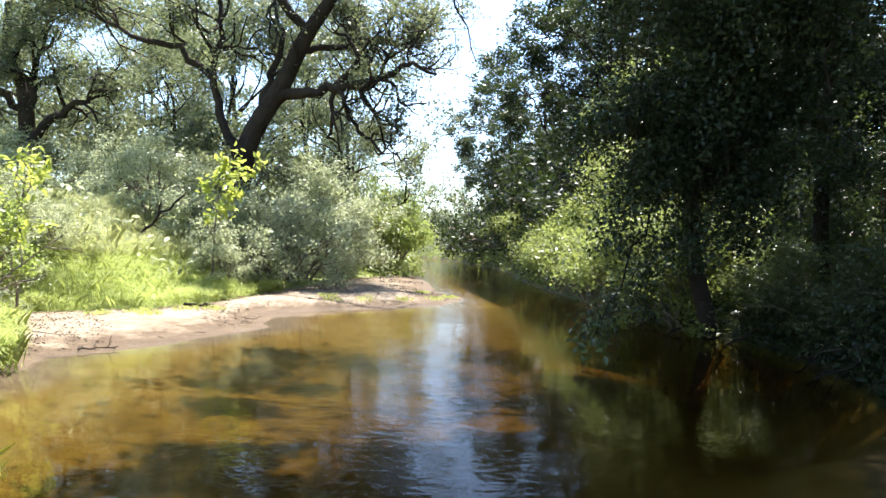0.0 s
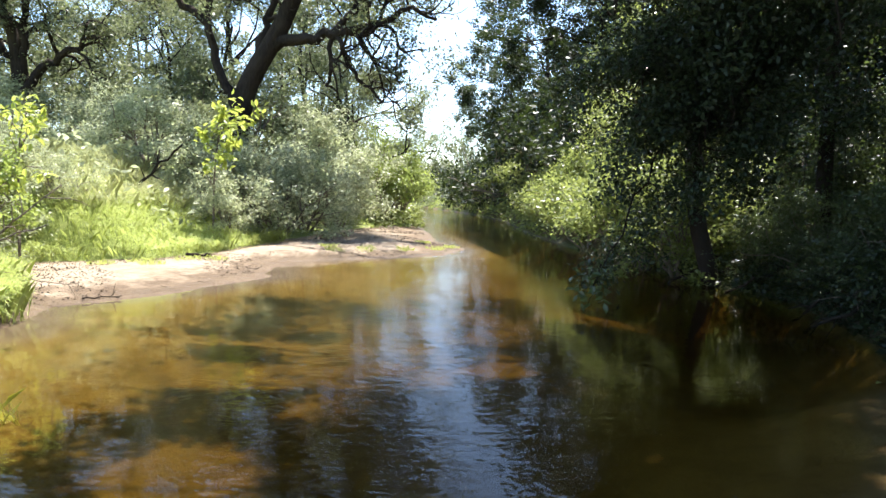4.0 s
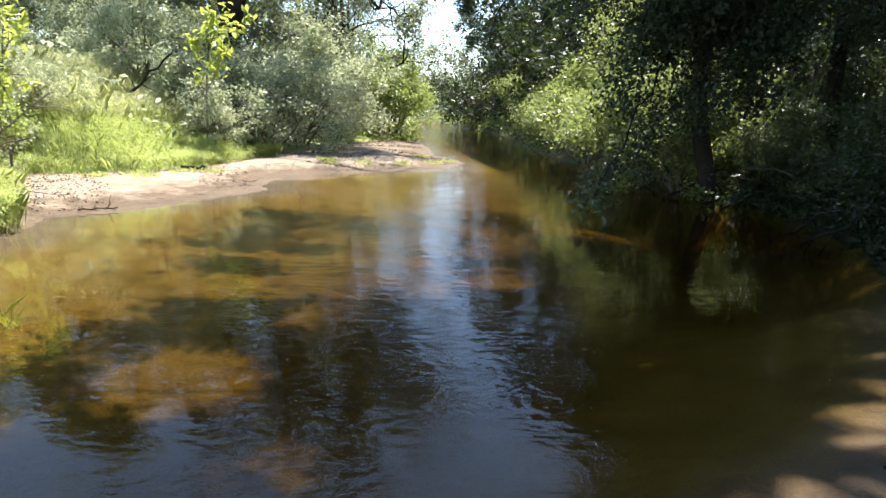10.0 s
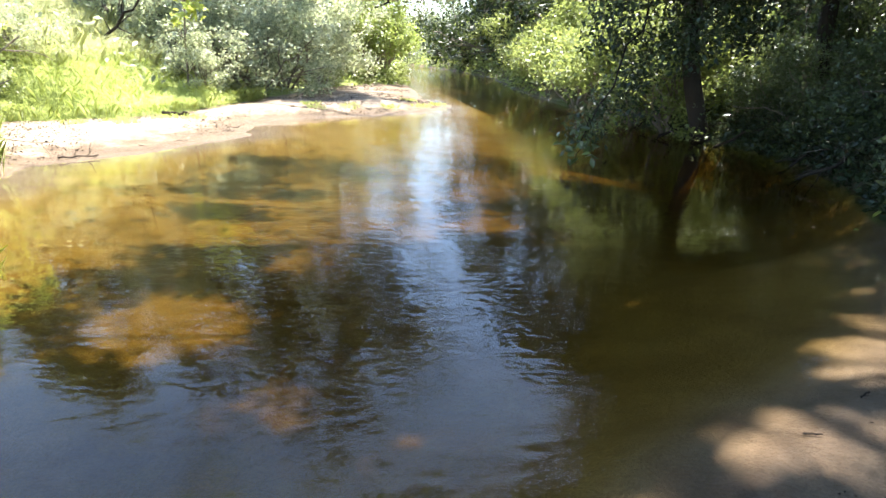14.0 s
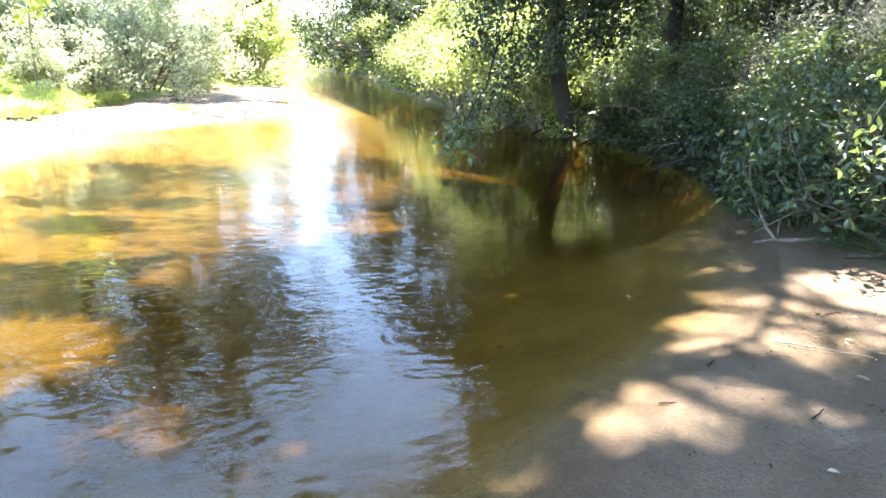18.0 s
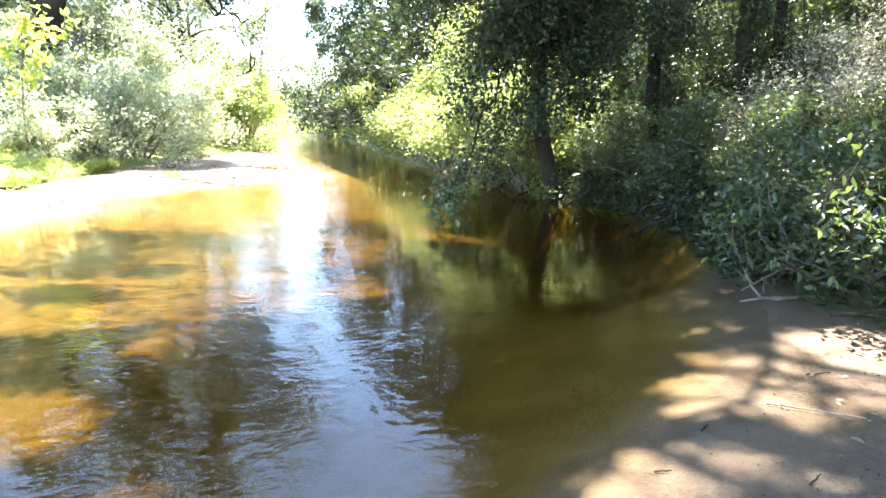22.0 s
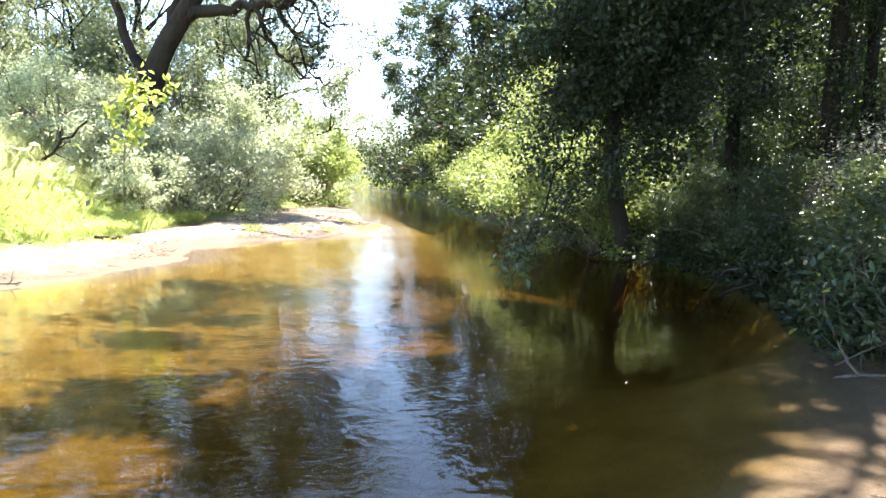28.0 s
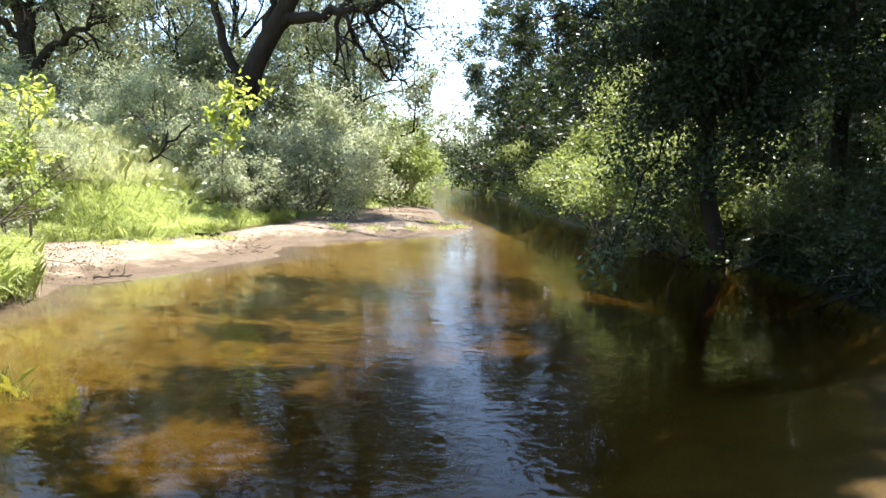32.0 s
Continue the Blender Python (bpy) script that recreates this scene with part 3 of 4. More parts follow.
# woods: a few kinds of tree, each standing in several places
oak_a = first(forest_tree(21, 11, 8.5, 0.24, 21, L_OAK, "dark-trunked oak in the bank woods"), -7.4, 35, 0)
oak_b = first(forest_tree(22, 13, 9.5, 0.26, 21, L_OAK, "tall spreading oak in the creekside woods"), -11, 33, 40)
oak_c = first(forest_tree(23, 9, 8.0, 0.25, 21, L_WOODS, "small rounded tree at the wood's edge", "broadleaf_tree", low=0.12), -17, 31, 10)
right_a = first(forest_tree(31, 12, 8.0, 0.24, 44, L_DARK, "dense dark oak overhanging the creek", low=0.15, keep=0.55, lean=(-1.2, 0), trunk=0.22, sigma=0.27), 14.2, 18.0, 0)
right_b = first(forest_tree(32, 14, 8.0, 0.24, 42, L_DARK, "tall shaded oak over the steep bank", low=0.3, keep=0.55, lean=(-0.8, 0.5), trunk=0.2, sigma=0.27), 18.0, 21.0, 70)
for x, y, a, s in [(-7.5, 53, 120, 0.9), (-9, 45, 200, 1.0), (-20, 42, 30, 1.1), (-27, 36, 80, 1.1), (-25, 27, 140, 0.9)]:
    put(oak_a, x, y, a, s)
for x, y, a, s in [(-16, 40, 120, 1.0), (-23, 50, 10, 1.1), (-33, 42, 210, 1.1), (-14, 56, 300, 1.1), (-32, 29, 20, 1.0)]:
    put(oak_b, x, y, a, s)
for x, y, a, s in [(-12, 28, 70, 0.75), (-20, 25, 190, 0.8), (-10, 60, 250, 1.1), (-22, 33, 320, 0.9), (-4.6, 28.5, 0, 0.75), (-9.5, 29, 140, 0.9), (-12, 78, 90, 1.0), (-15, 66, 0, 1.2), (-3, 96, 30, 0.9), (4, 92, 130, 0.9)]:
    put(oak_c, x, y, a, s)
for x, y, a, s in [(11.6, 23.6, 20, 1.0), (8.8, 28.5, 330, 1.0), (7.4, 32.0, 100, 0.85), (7.0, 36.5, 10, 0.95), (5.8, 44, 340, 0.95), (13.0, 26, 250, 1.1), (5.5, 56, 0, 0.8), (6.5, 66, 60, 0.9)]:
    put(right_a, x, y, a, s)
# the last five are added behind the camera, unseen, to dim sky light
for x, y, a, s in [(10, 32, 60, 1.0), (17, 15, 150, 1.0), (15.5, 9, 220, 1.0), (14.0, 13.0, 20, 1.0), (12.0, 16.5, 300, 0.9), (9.5, 42, 120, 1.0), (9.5, -2, 100, 1.1), (4, -7, 170, 1.15), (-2.5, -9, 30, 1.2), (10, -9, 260, 1.2), (-9, -10, 310, 1.2)]:
    put(right_b, x, y, a, s)
for x, y, a, s in [(16, 22, 20, 1.0), (21, 15, 130, 1.0), (15, 31, 220, 1.0)]:
    put(oak_b, x, y, a, s, label="tall oak in the woods behind the shaded bank")
lime_tree = first(forest_tree(35, 8, 5.5, 0.19, 22, L_LIME, "sunlit yellow-green young tree behind the oaks", "young_tree", limbs=6, low=0.25, trunk=0.1), 10.5, 21.0, 20)
put(lime_tree, 13.0, 11.5, 220, 1.0)
put(lime_tree, 6.6, 16.2, 60, 0.6)
put(lime_tree, 5.9, 17.8, 300, 0.58)


def single_leaf(name, material, length, aspect):
    """One leaf with a midrib fold, as a mesh to be shared."""
    w = length * aspect * 0.5
    v = [(0, 0, 0), (length * 0.12, 0, 0), (length * 0.38, w, w * 0.3), (length * 0.72, w * 0.75, w * 0.15), (length, 0, -length * 0.12), (length * 0.72, -w * 0.75, w * 0.15), (length * 0.38, -w, w * 0.3), (length * 0.6, 0, -length * 0.02)]
    f = [(1, 7, 3, 2), (7, 4, 3), (1, 6, 5, 7), (7, 5, 4), (0, 1, 2), (0, 6, 1)]
    me = bpy.data.meshes.new(name)
    me.from_pydata(v, [], f)
    me.materials.append(material)
    return me


def leaf_parts(rng, me, P, parent, up=0.6, droop=0.2):
    for p in P:
        nrm = unit(rng.normal(size=3) + np.array([0, 0, up * 1.7]))
        t = rng.normal(size=3)
        t = unit(unit(t - (t @ nrm) * nrm) + np.array([0, 0, -droop]))
        b = unit(np.cross(nrm, t))
        nrm = np.cross(t, b)
        ob = new("leaf", me)
        ob.parent = parent
        s = rng.uniform(0.65, 1.25)
        m = Matrix(((t[0], b[0], nrm[0]), (t[1], b[1], nrm[1]), (t[2], b[2], nrm[2]))).to_4x4() @ Matrix.Diagonal((s, s, s, 1))
        m.translation = Vector(p)
        ob.matrix_basis = m


# canopy cut for sun on sand and bed: x, y, half widths, leaves left
SUNLIT = [(2.9, 2.8, 0.72, 0.55, 0), (3.3, 3.12, 0.65, 0.36, 0), (2.45, 2.82, 0.42, 0.42, 0), (1.52, 2.12, 0.4, 0.32, 0), (1.65, 1.98, 0.24, 0.16, 0.2), (2.0, 2.0, 0.17, 0.16, 0.3), (2.22, 2.28, 0.26, 0.14, 0.4), (2.05, 1.8, 0.18, 0.12, 0.4),
          (1.6, 1.66, 0.15, 0.1, 0.3), (1.08, 1.88, 0.16, 0.16, 0.3), (0.8, 1.93, 0.2, 0.14, 0.1), (1.9, 2.64, 0.22, 0.14, 0), (1.6, 2.62, 0.14, 0.12, 0), (1.4, 2.34, 0.15, 0.13, 0.1), (2.2, 3.05, 0.25, 0.15, 0.1), (2.6, 3.37, 0.24, 0.15, 0.1),
          (2.92, 3.78, 0.26, 0.18, 0.1), (2.59, 3.8, 0.2, 0.16, 0.2), (-1.75, 4.3, 0.55, 0.6, 0), (-0.96, 3.21, 0.36, 0.25, 0.3), (0.02, 2.8, 0.28, 0.2, 0.2), (-1.0, 5.6, 0.4, 0.5, 0.1), (3.6, 11.0, 1.3, 1.4, 0), (3.5, 14.6, 1.3, 1.6, 0),
          (0.7, 7.2, 0.45, 0.5, 0), (0.9, 8.8, 0.55, 0.55, 0), (1.57, 4.42, 0.16, 0.2, 0.2), (3.2, 4.55, 0.35, 0.3, 0.1), (3.75, 5.75, 0.3, 0.3, 0.1), (-0.5, 4.5, 0.25, 0.2, 0.5), (-0.5, 2.6, 0.2, 0.15, 0.5)]
# unseen leaf clumps placed to throw shade far out on the golden shallows
SHADED = [(-2.94, 8.6, 0.85, 0.65), (-1.95, 9.7, 1.1, 0.65), (-2.5, 7.15, 0.55, 0.32), (-1.7, 8.2, 0.4, 0.28), (-3.9, 7.6, 0.6, 0.35)]
BRUSH = (7.3, 7.0, 1.7)     # the dry thicket that stands in the sun


def canopy_keep(P, rng, base):
    """Which canopy leaves stay, picked to set sun and shade on the ground."""
    to = np.array(TO_SUN)
    s = P - to * ((P[:, 2:3] + 0.1) / to[2])
    x, y = s[:, 0] + wave(s[:, 0], s[:, 1], 9.0, 33) * 0.06, s[:, 1] + wave(s[:, 0], s[:, 1], 8.0, 34) * 0.06
    k = np.full(len(P), float(base))
    edge = np.interp(y, (2.0, 4.2, 5.8, 6.2), (-3.4, -3.1, -3.1, -0.6))
    out = (x < edge) & (y > 1.0) | (x < 0.2) & (y > 6.1)
    # twigs thinned over the sand to let specks of light through
    loose = (x > 0.6) & (y < 3.6)
    k[loose] = np.where(wave(x[loose], y[loose], 7.0, 36) > 0.0, base, base * 0.75)
    k[out] = 0.03
    mid = ~out & (y > 6.1)
    k[mid] = np.where(wave(x[mid], y[mid], 2.4, 31) > -0.12, base, 0.1)
    slope = (x > 4.3) & (y > 3.4)
    k[slope] = np.where(wave(x[slope], y[slope], 4.5, 39) > -0.04, 0.95, 0.04)
    for a, b, p, q in SHADED:
        d = np.sqrt(((x - a) / p) ** 2 + ((y - b) / q) ** 2) + wave(x, y, 5.0, 37) * 0.3
        k = np.maximum(k, base * np.clip(1.5 - d, 0, 1))
    for a, b, p, q, left in SUNLIT:
        d = np.sqrt(((x - a) / p) ** 2 + ((y - b) / q) ** 2) + wave(x, y, 9.0, 38) * 0.22
        k = k * np.clip((d - 0.95) * 2.2, left, 1)
    b = P - to * ((P[:, 2:3] - BRUSH[2]) / to[2])
    k[np.hypot(b[:, 0] - BRUSH[0], b[:, 1] - BRUSH[1]) < 2.2] = 0.0
    k[P[:, 2] < 5.5] = 1.0
    return rng.rand(len(P)) < k


def canopy(ob, rng, tips, per, sigma, base, material, size, **shape):
    P = scatter(rng, tips, per, sigma)
    P = P[canopy_keep(P + np.array(ob.location), rng, base)]
    foliage("crown", rng, P, material, ob, size, **shape)


def overhanging_oak():
    """The dark oak at the water's edge whose lowest sprays hang to the water."""
    rng = np.random.RandomState(14)
    ob = new("overhanging_oak_tree")
    tagged(ob, "dark oak at the water's edge, leafy sprays hanging low", "tree")
    bx, by = 4.55, 10.45
    bz = float(land(bx, by))
    ob.location = (bx, by, bz)
    tips = []

    def at(*pts):
        return [(x - bx, y - by, z - bz) for x, y, z in pts]

    line = smooth_line(at((4.6, 10.45, bz - 0.4), (4.1, 10.3, 1.4), (4.2, 10.5, 3.0), (4.7, 10.8, 4.8), (5.1, 10.6, 6.8), (5.0, 10.2, 9.0)), 4)
    rad = np.linspace(0.15, 0.08, len(line))
    rad[0] = 0.22
    part_mesh("trunk", limbs_mesh("trunk", [(line, rad)], M_BARK), ob)
    sprays = [((4.2, 10.5, 2.9), (3.7, 10.0, 3.1), (3.2, 9.4, 2.2), (2.6, 8.8, 1.2), (2.1, 8.35, 0.5)),
              ((4.3, 10.6, 3.3), (4.0, 10.2, 3.7), (3.6, 9.9, 3.6), (3.4, 9.5, 2.8), (3.2, 9.3, 2.1)),
              ((4.7, 10.8, 4.6), (4.3, 10.2, 4.8), (3.9, 9.6, 4.3), (3.8, 9.2, 3.2), (3.7, 9.0, 2.3)),
              ((4.7, 10.8, 5.0), (4.1, 10.6, 5.7), (3.4, 10.3, 5.6), (2.9, 10.0, 4.9)),
              ((5.0, 10.6, 6.4), (4.2, 9.8, 6.8), (3.5, 9.0, 6.4), (3.1, 8.6, 5.6)),
              ((5.0, 10.6, 6.6), (5.2, 9.4, 6.8), (5.0, 8.4, 5.8), (4.9, 8.0, 4.4), (4.8, 7.8, 3.4)),
              ((4.9, 10.7, 5.6), (5.4, 9.8, 5.6), (5.5, 9.2, 4.6), (5.4, 8.9, 3.4)),
              ((5.0, 10.2, 8.6), (4.0, 9.6, 9.6), (3.0, 9.2, 9.8), (2.0, 8.9, 9.0)),
              ((4.9, 10.6, 6.2), (3.0, 9.6, 7.2), (0.6, 8.8, 7.2), (-2.1, 8.2, 6.6)),
              ((4.9, 10.6, 6.2), (3.2, 9.0, 7.4), (1.2, 8.0, 7.4), (-1.1, 7.4, 6.8)),
              ((4.9, 10.6, 6.4), (3.6, 8.6, 7.6), (1.4, 7.0, 7.6), (-1.6, 6.5, 6.9)),
              ((5.0, 10.4, 6.8), (4.0, 8.2, 7.8), (2.2, 6.6, 7.7), (0.2, 6.2, 7.2)),
              ((5.0, 10.4, 6.8), (4.2, 8.4, 7.8), (2.8, 7.4, 7.7), (0.9, 7.3, 7.2)),
              ((5.0, 10.4, 7.0), (4.6, 7.8, 8.0), (3.2, 6.0, 8.0), (1.2, 5.0, 7.6)),
              ((5.0, 10.4, 7.0), (4.8, 7.6, 8.2), (3.6, 5.6, 8.2), (-0.4, 5.2, 7.5)),
              ((5.0, 10.2, 8.9), (5.2, 8.6, 10.6), (4.8, 7.0, 11.2), (3.8, 5.8, 11.0)),
              ((5.0, 10.3, 8.4), (3.2, 11.2, 9.4), (0.8, 11.8, 9.6), (-1.9, 11.7, 9.0)),
              ((5.0, 10.3, 8.4), (3.4, 12.0, 9.6), (1.4, 13.0, 9.8), (-0.9, 12.9, 9.1)),
              ((4.9, 10.3, 8.0), (2.6, 10.6, 9.2), (0.2, 10.8, 9.5), (-2.7, 10.8, 8.8)),
              ((5.0, 10.3, 8.6), (3.0, 10.0, 9.6), (1.0, 9.6, 9.8), (-1.0, 9.3, 9.3)),
              ((5.0, 10.3, 8.6), (3.9, 12.4, 9.8), (2.4, 13.8, 10.0), (0.8, 14.2, 9.8)),
              ((5.0, 10.3, 8.6), (3.4, 9.4, 9.6), (1.6, 8.6, 9.8), (-0.4, 8.2, 9.4)),
              ((4.2, 10.4, 3.2), (4.0, 9.8, 3.7), (3.8, 9.4, 2.9), (3.75, 9.2, 1.6)),
              ((4.3, 10.5, 3.4), (3.7, 9.9, 4.2), (3.0, 9.3, 3.6), (2.7, 9.0, 2.6)),
              ((4.8, 10.8, 5.0), (4.5, 9.8, 5.5), (4.2, 9.1, 4.8), (4.0, 8.8, 3.4), (3.9, 8.7, 2.4)),
              ((4.8, 10.7, 5.6), (4.4, 9.6, 6.4), (3.9, 8.9, 5.8), (3.6, 8.6, 4.6)),
              ((5.0, 10.4, 7.4), (4.6, 9.2, 7.8), (4.3, 8.4, 7.0), (4.2, 8.1, 5.8)),
              ((4.7, 11.0, 4.2), (4.9, 10.0, 4.4), (4.8, 9.3, 3.8), (4.7, 9.1, 3.0)),
              ((4.9, 10.6, 6.8), (4.1, 9.8, 7.6), (3.5, 9.4, 7.4), (3.0, 9.2, 6.3))]
    # the hanging sprays first, then boughs added above the view to shade the water
    sprays.sort(key=lambda s: s[-1][2] > 6.4 and s[-1][0] < 4)
    n_low = 0
    for s in sprays:
        high = s[-1][2] > 6.4 and s[-1][0] < 4
        limb_part(ob, rng, at(*s), 0.07 if high else 0.02 if s[-1][2] < 1 else 0.045, 0.012, tips, 16 if high else 4 if s[-1][2] < 1 else 13, 1.3 if high else 0.9, 1, jag=0.05)
        n_low = n_low if high else len(tips)
    low = [t for t in tips[:n_low] if rng.rand() < 0.9]
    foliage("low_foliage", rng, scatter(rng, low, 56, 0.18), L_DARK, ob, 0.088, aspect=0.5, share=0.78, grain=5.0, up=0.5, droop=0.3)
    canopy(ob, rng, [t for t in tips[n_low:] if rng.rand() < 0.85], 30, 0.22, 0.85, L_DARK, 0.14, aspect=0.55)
    spray = at(*[(2.05 - 0.2 * k / 24 + rng.normal() * 0.1, 8.3 - 0.25 * k / 24 + rng.normal() * 0.08, 0.62 - 0.52 * k / 24) for k in range(70 // 3)])
    twig = limb_part(ob, rng, at((2.1, 8.35, 0.6), (2.0, 8.25, 0.35), (1.88, 8.1, 0.1)), 0.012, 0.004, [], 0, name="hanging_twig", jag=0.01)
    leaf_parts(rng, single_leaf("hanging_leaf", L_BROAD_ONE, 0.13, 0.45), [p + rng.normal(size=3) * 0.05 for p in np.repeat(np.array(spray), 3, 0)], twig, 0.3, 0.7)


overhanging_oak()


def added_shade_oak():
    """A spreading oak added out of view to shade the sand and near water."""
    rng = np.random.RandomState(17)
    ob = root_at("sheltering_oak_tree", 8.2, 2.6, "unseen spreading oak added to shade the sandy edge and water", "tree")
    tips = []
    line = smooth_line([(0, 0, -0.4), (-0.2, 0.2, 3.0), (-0.6, 0.5, 6.0), (-1.4, 0.8, 8.6)], 4)
    part_mesh("trunk", limbs_mesh("trunk", [(line, np.linspace(0.34, 0.2, len(line)))], M_BARK), ob)
    top = line[-1]
    for k, (dx, dy, up) in enumerate([(-7.6, 0.2, 1.6), (-8.0, 2.0, 1.7), (-7.6, 4.0, 1.6), (-6.0, 6.0, 1.4), (-4.2, 7.4, 1.2), (-5.0, 2.4, 2.6), (-5.6, -2.2, 1.8), (-2.4, -3.4, 2.0), (-3.0, 0.6, 3.0), (-2.2, 1.4, 1.6), (-1.2, 2.4, 1.2), (-5.6, 3.4, 1.2), (-6.8, 3.0, 1.0), (-4.4, 4.2, 1.2), (-3.4, 1.8, 1.8), (-3.2, 5.4, 1.6), (-6.5, 2.6, 1.4), (-7.4, 3.2, 1.9), (-7.0, 1.2, 1.4), (-7.5, -1.8, 1.6), (-4.5, -4.5, 1.6), (-6.5, -4.5, 1.4), (-1.0, -5.0, 1.4), (-3.8, -1.5, 2.4), (-9.0, 1.4, 1.2), (-9.2, 3.2, 1.0)]):
        e = np.array([dx, dy, up])
        limb_part(ob, rng, [top, top + e * [0.3, 0.3, 0.7], top + e * [0.65, 0.65, 1.0], top + e * [1, 1, 0.85]], 0.085, 0.02, tips, 9, 1.5, 1)
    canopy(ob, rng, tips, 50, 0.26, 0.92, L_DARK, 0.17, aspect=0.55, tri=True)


added_shade_oak()

# bare and ivy-hung trunks on the shaded slope
def slope_trunk(seed, x, y, r, height, lean):
    rng = np.random.RandomState(seed)
    ob = root_at("shaded_tree", x, y, "slender dark trunk with hanging vines on the slope", "tree", "trunks on the shaded slope")
    line = smooth_line([(0, 0, -0.3), (lean[0] * 0.3, lean[1] * 0.3, height * 0.35), (lean[0] * 0.6 + 0.1, lean[1] * 0.6, height * 0.7), (lean[0], lean[1], height)], 4)
    rad = np.linspace(r, r * 0.5, len(line))
    rad[0] *= 1.4
    part_mesh("trunk", limbs_mesh("trunk", [(line, rad)], M_BARK), ob)
    tips, vine_tips = [], []
    for k in range(5):
        a = k * 2.4 + seed
        limb_part(ob, rng, [line[-1 - k], line[-1 - k] + [math.cos(a) * 0.9, math.sin(a) * 0.9, 0.6], line[-1 - k] + [math.cos(a) * 2.0, math.sin(a) * 2.0, 0.9]], r * 0.45, 0.03, tips, 6, 1.2, 1)
    for k in range(4):
        a = k * 1.7 + seed * 0.7
        v = [line[-3] + [math.cos(a) * 0.5, math.sin(a) * 0.5, 0], line[7] + [math.cos(a) * 0.45, math.sin(a) * 0.45, 0], line[3] + [math.cos(a) * 0.3, math.sin(a) * 0.3, 0], line[1] + [math.cos(a) * 0.35, math.sin(a) * 0.35, 0]]
        limb_part(ob, rng, v, 0.018, 0.008, vine_tips, 6, 0.5, 0, name="vine", jag=0.05)
    canopy(ob, rng, tips, 46, 0.3, 0.8, L_DARK, 0.13, aspect=0.5)
    foliage("vine_leaves", rng, scatter(rng, vine_tips, 40, 0.22), L_DARK, ob, 0.08, aspect=0.6, droop=0.4)
    return ob


for k, (x, y, r, hgt, lean) in enumerate([(6.3, 10.5, 0.13, 8.5, (0.2, 0.0)), (6.9, 9.0, 0.14, 9.0, (0.2, -0.4)), (7.4, 8.8, 0.1, 8.0, (0.4, 0.3)), (7.6, 6.6, 0.13, 8.5, (0.0, 0.3)), (9.6, 13.0, 0.12, 8.0, (-0.5, 0))]):
    slope_trunk(100 + k, x, y, r, hgt, lean)

# shrubs
grey_a = first(shrub(41, 2.9, 3.2, 0.15, 15, L_GREY, "pale shrub on the creek bank, sun sheen in leaf colour", name="silvery_shrub", kids=4, tri=True, fine=0.75, share=0.66), -4.9, 18.0)
for x, y, a, s in [(-5.6, 16.2, 60, 0.6), (-4.6, 20.5, 120, 1.05), (-3.8, 22.5, 200, 1.1), (-4.3, 24.6, 20, 1.15), (-6.3, 17.6, 300, 0.8), (-8.8, 19.0, 80, 1.0), (-6.6, 18.6, 10, 1.0), (-11, 20.8, 150, 0.9), (-13.5, 20.5, 30, 1.0), (-8.3, 10.8, 70, 0.55), (-7.6, 9.4, 200, 0.5), (-9.5, 12.2, 20, 0.65), (-8.2, 13.4, 40, 0.42), (-9.3, 13.4, 220, 0.5), (-5.5, 24.5, 250, 1.3)]:
    put(grey_a, x, y, a, s)
wood_shrub = first(shrub(42, 3.2, 3.6, 0.2, 11, L_WOODS, "rounded green shrub before the woods", name="woodland_shrub", kids=4, tri=True), -11.5, 23.5)
for x, y, a, s in [(-14, 21, 60, 0.9), (-17, 24, 120, 1.0), (-9.5, 25, 200, 1.1), (-7, 28, 20, 1.2), (-5, 31, 40, 1.2), (-20, 21, 300, 1.0), (-4.5, 37, 80, 1.2), (-4.2, 44, 100, 1.3), (-5.5, 54, 50, 1.6), (-3.5, 62, 50, 1.6), (-24, 22, 90, 1.2), (-16.5, 20, 10, 0.8), (-4, 70, 0, 1.7), (-0.5, 78, 80, 1.8), (3, 74, 100, 1.9), (-8, 74, 40, 1.9), (6, 80, 10, 2.2), (-8, 26, 30, 1.5), (-11.2, 27, 100, 1.6), (-14.5, 26.5, 10, 1.6), (-18, 28, 200, 1.8)]:
    put(wood_shrub, x, y, a, s)
# the woodland shrub's form in leaves darkened to stand for the bank's shade
dark_shrub = first(shrub(48, 3.2, 3.6, 0.2, 11, L_DARK, "undergrowth shrub on the wooded bank, leaves darkened as shade", name="shaded_shrub", kids=4, tri=True, share=0.8), 12.5, 15.5, 0, 1.3)
tagged(dark_shrub, group="undergrowth of the wooded bank")
for x, y, a, s in [(6.9, 21.5, 160, 1.1), (14.5, 11.5, 70, 1.4), (9.5, 15, 140, 1.1), (15, 18.5, 200, 1.5), (11, 21, 10, 1.3), (8, 18, 100, 1.1), (8.5, 24, 30, 1.2), (15.5, 7.5, 250, 1.4), (8, 31, 50, 1.4), (6.4, 26, 200, 1.5), (5.8, 31, 20, 1.7), (5.6, 38, 90, 1.8), (4.6, 47, 150, 1.9)]:
    put(dark_shrub, x, y, a, s)
lime = first(shrub(43, 3.6, 2.4, 0.2, 18, L_SAPLING, "lime-green sapling thicket at the water's bend", name="lime_green_shrub"), -2.5, 26.6)
put(lime, -2.3, 30.5, 140, 1.0)
put(lime, -2.5, 34.5, 40, 1.0)
put(lime, -2.9, 39.0, 250, 1.1)
put(lime, -8.1, 10.2, 20, 0.65)
put(lime, -9.6, 11.6, 200, 0.8)
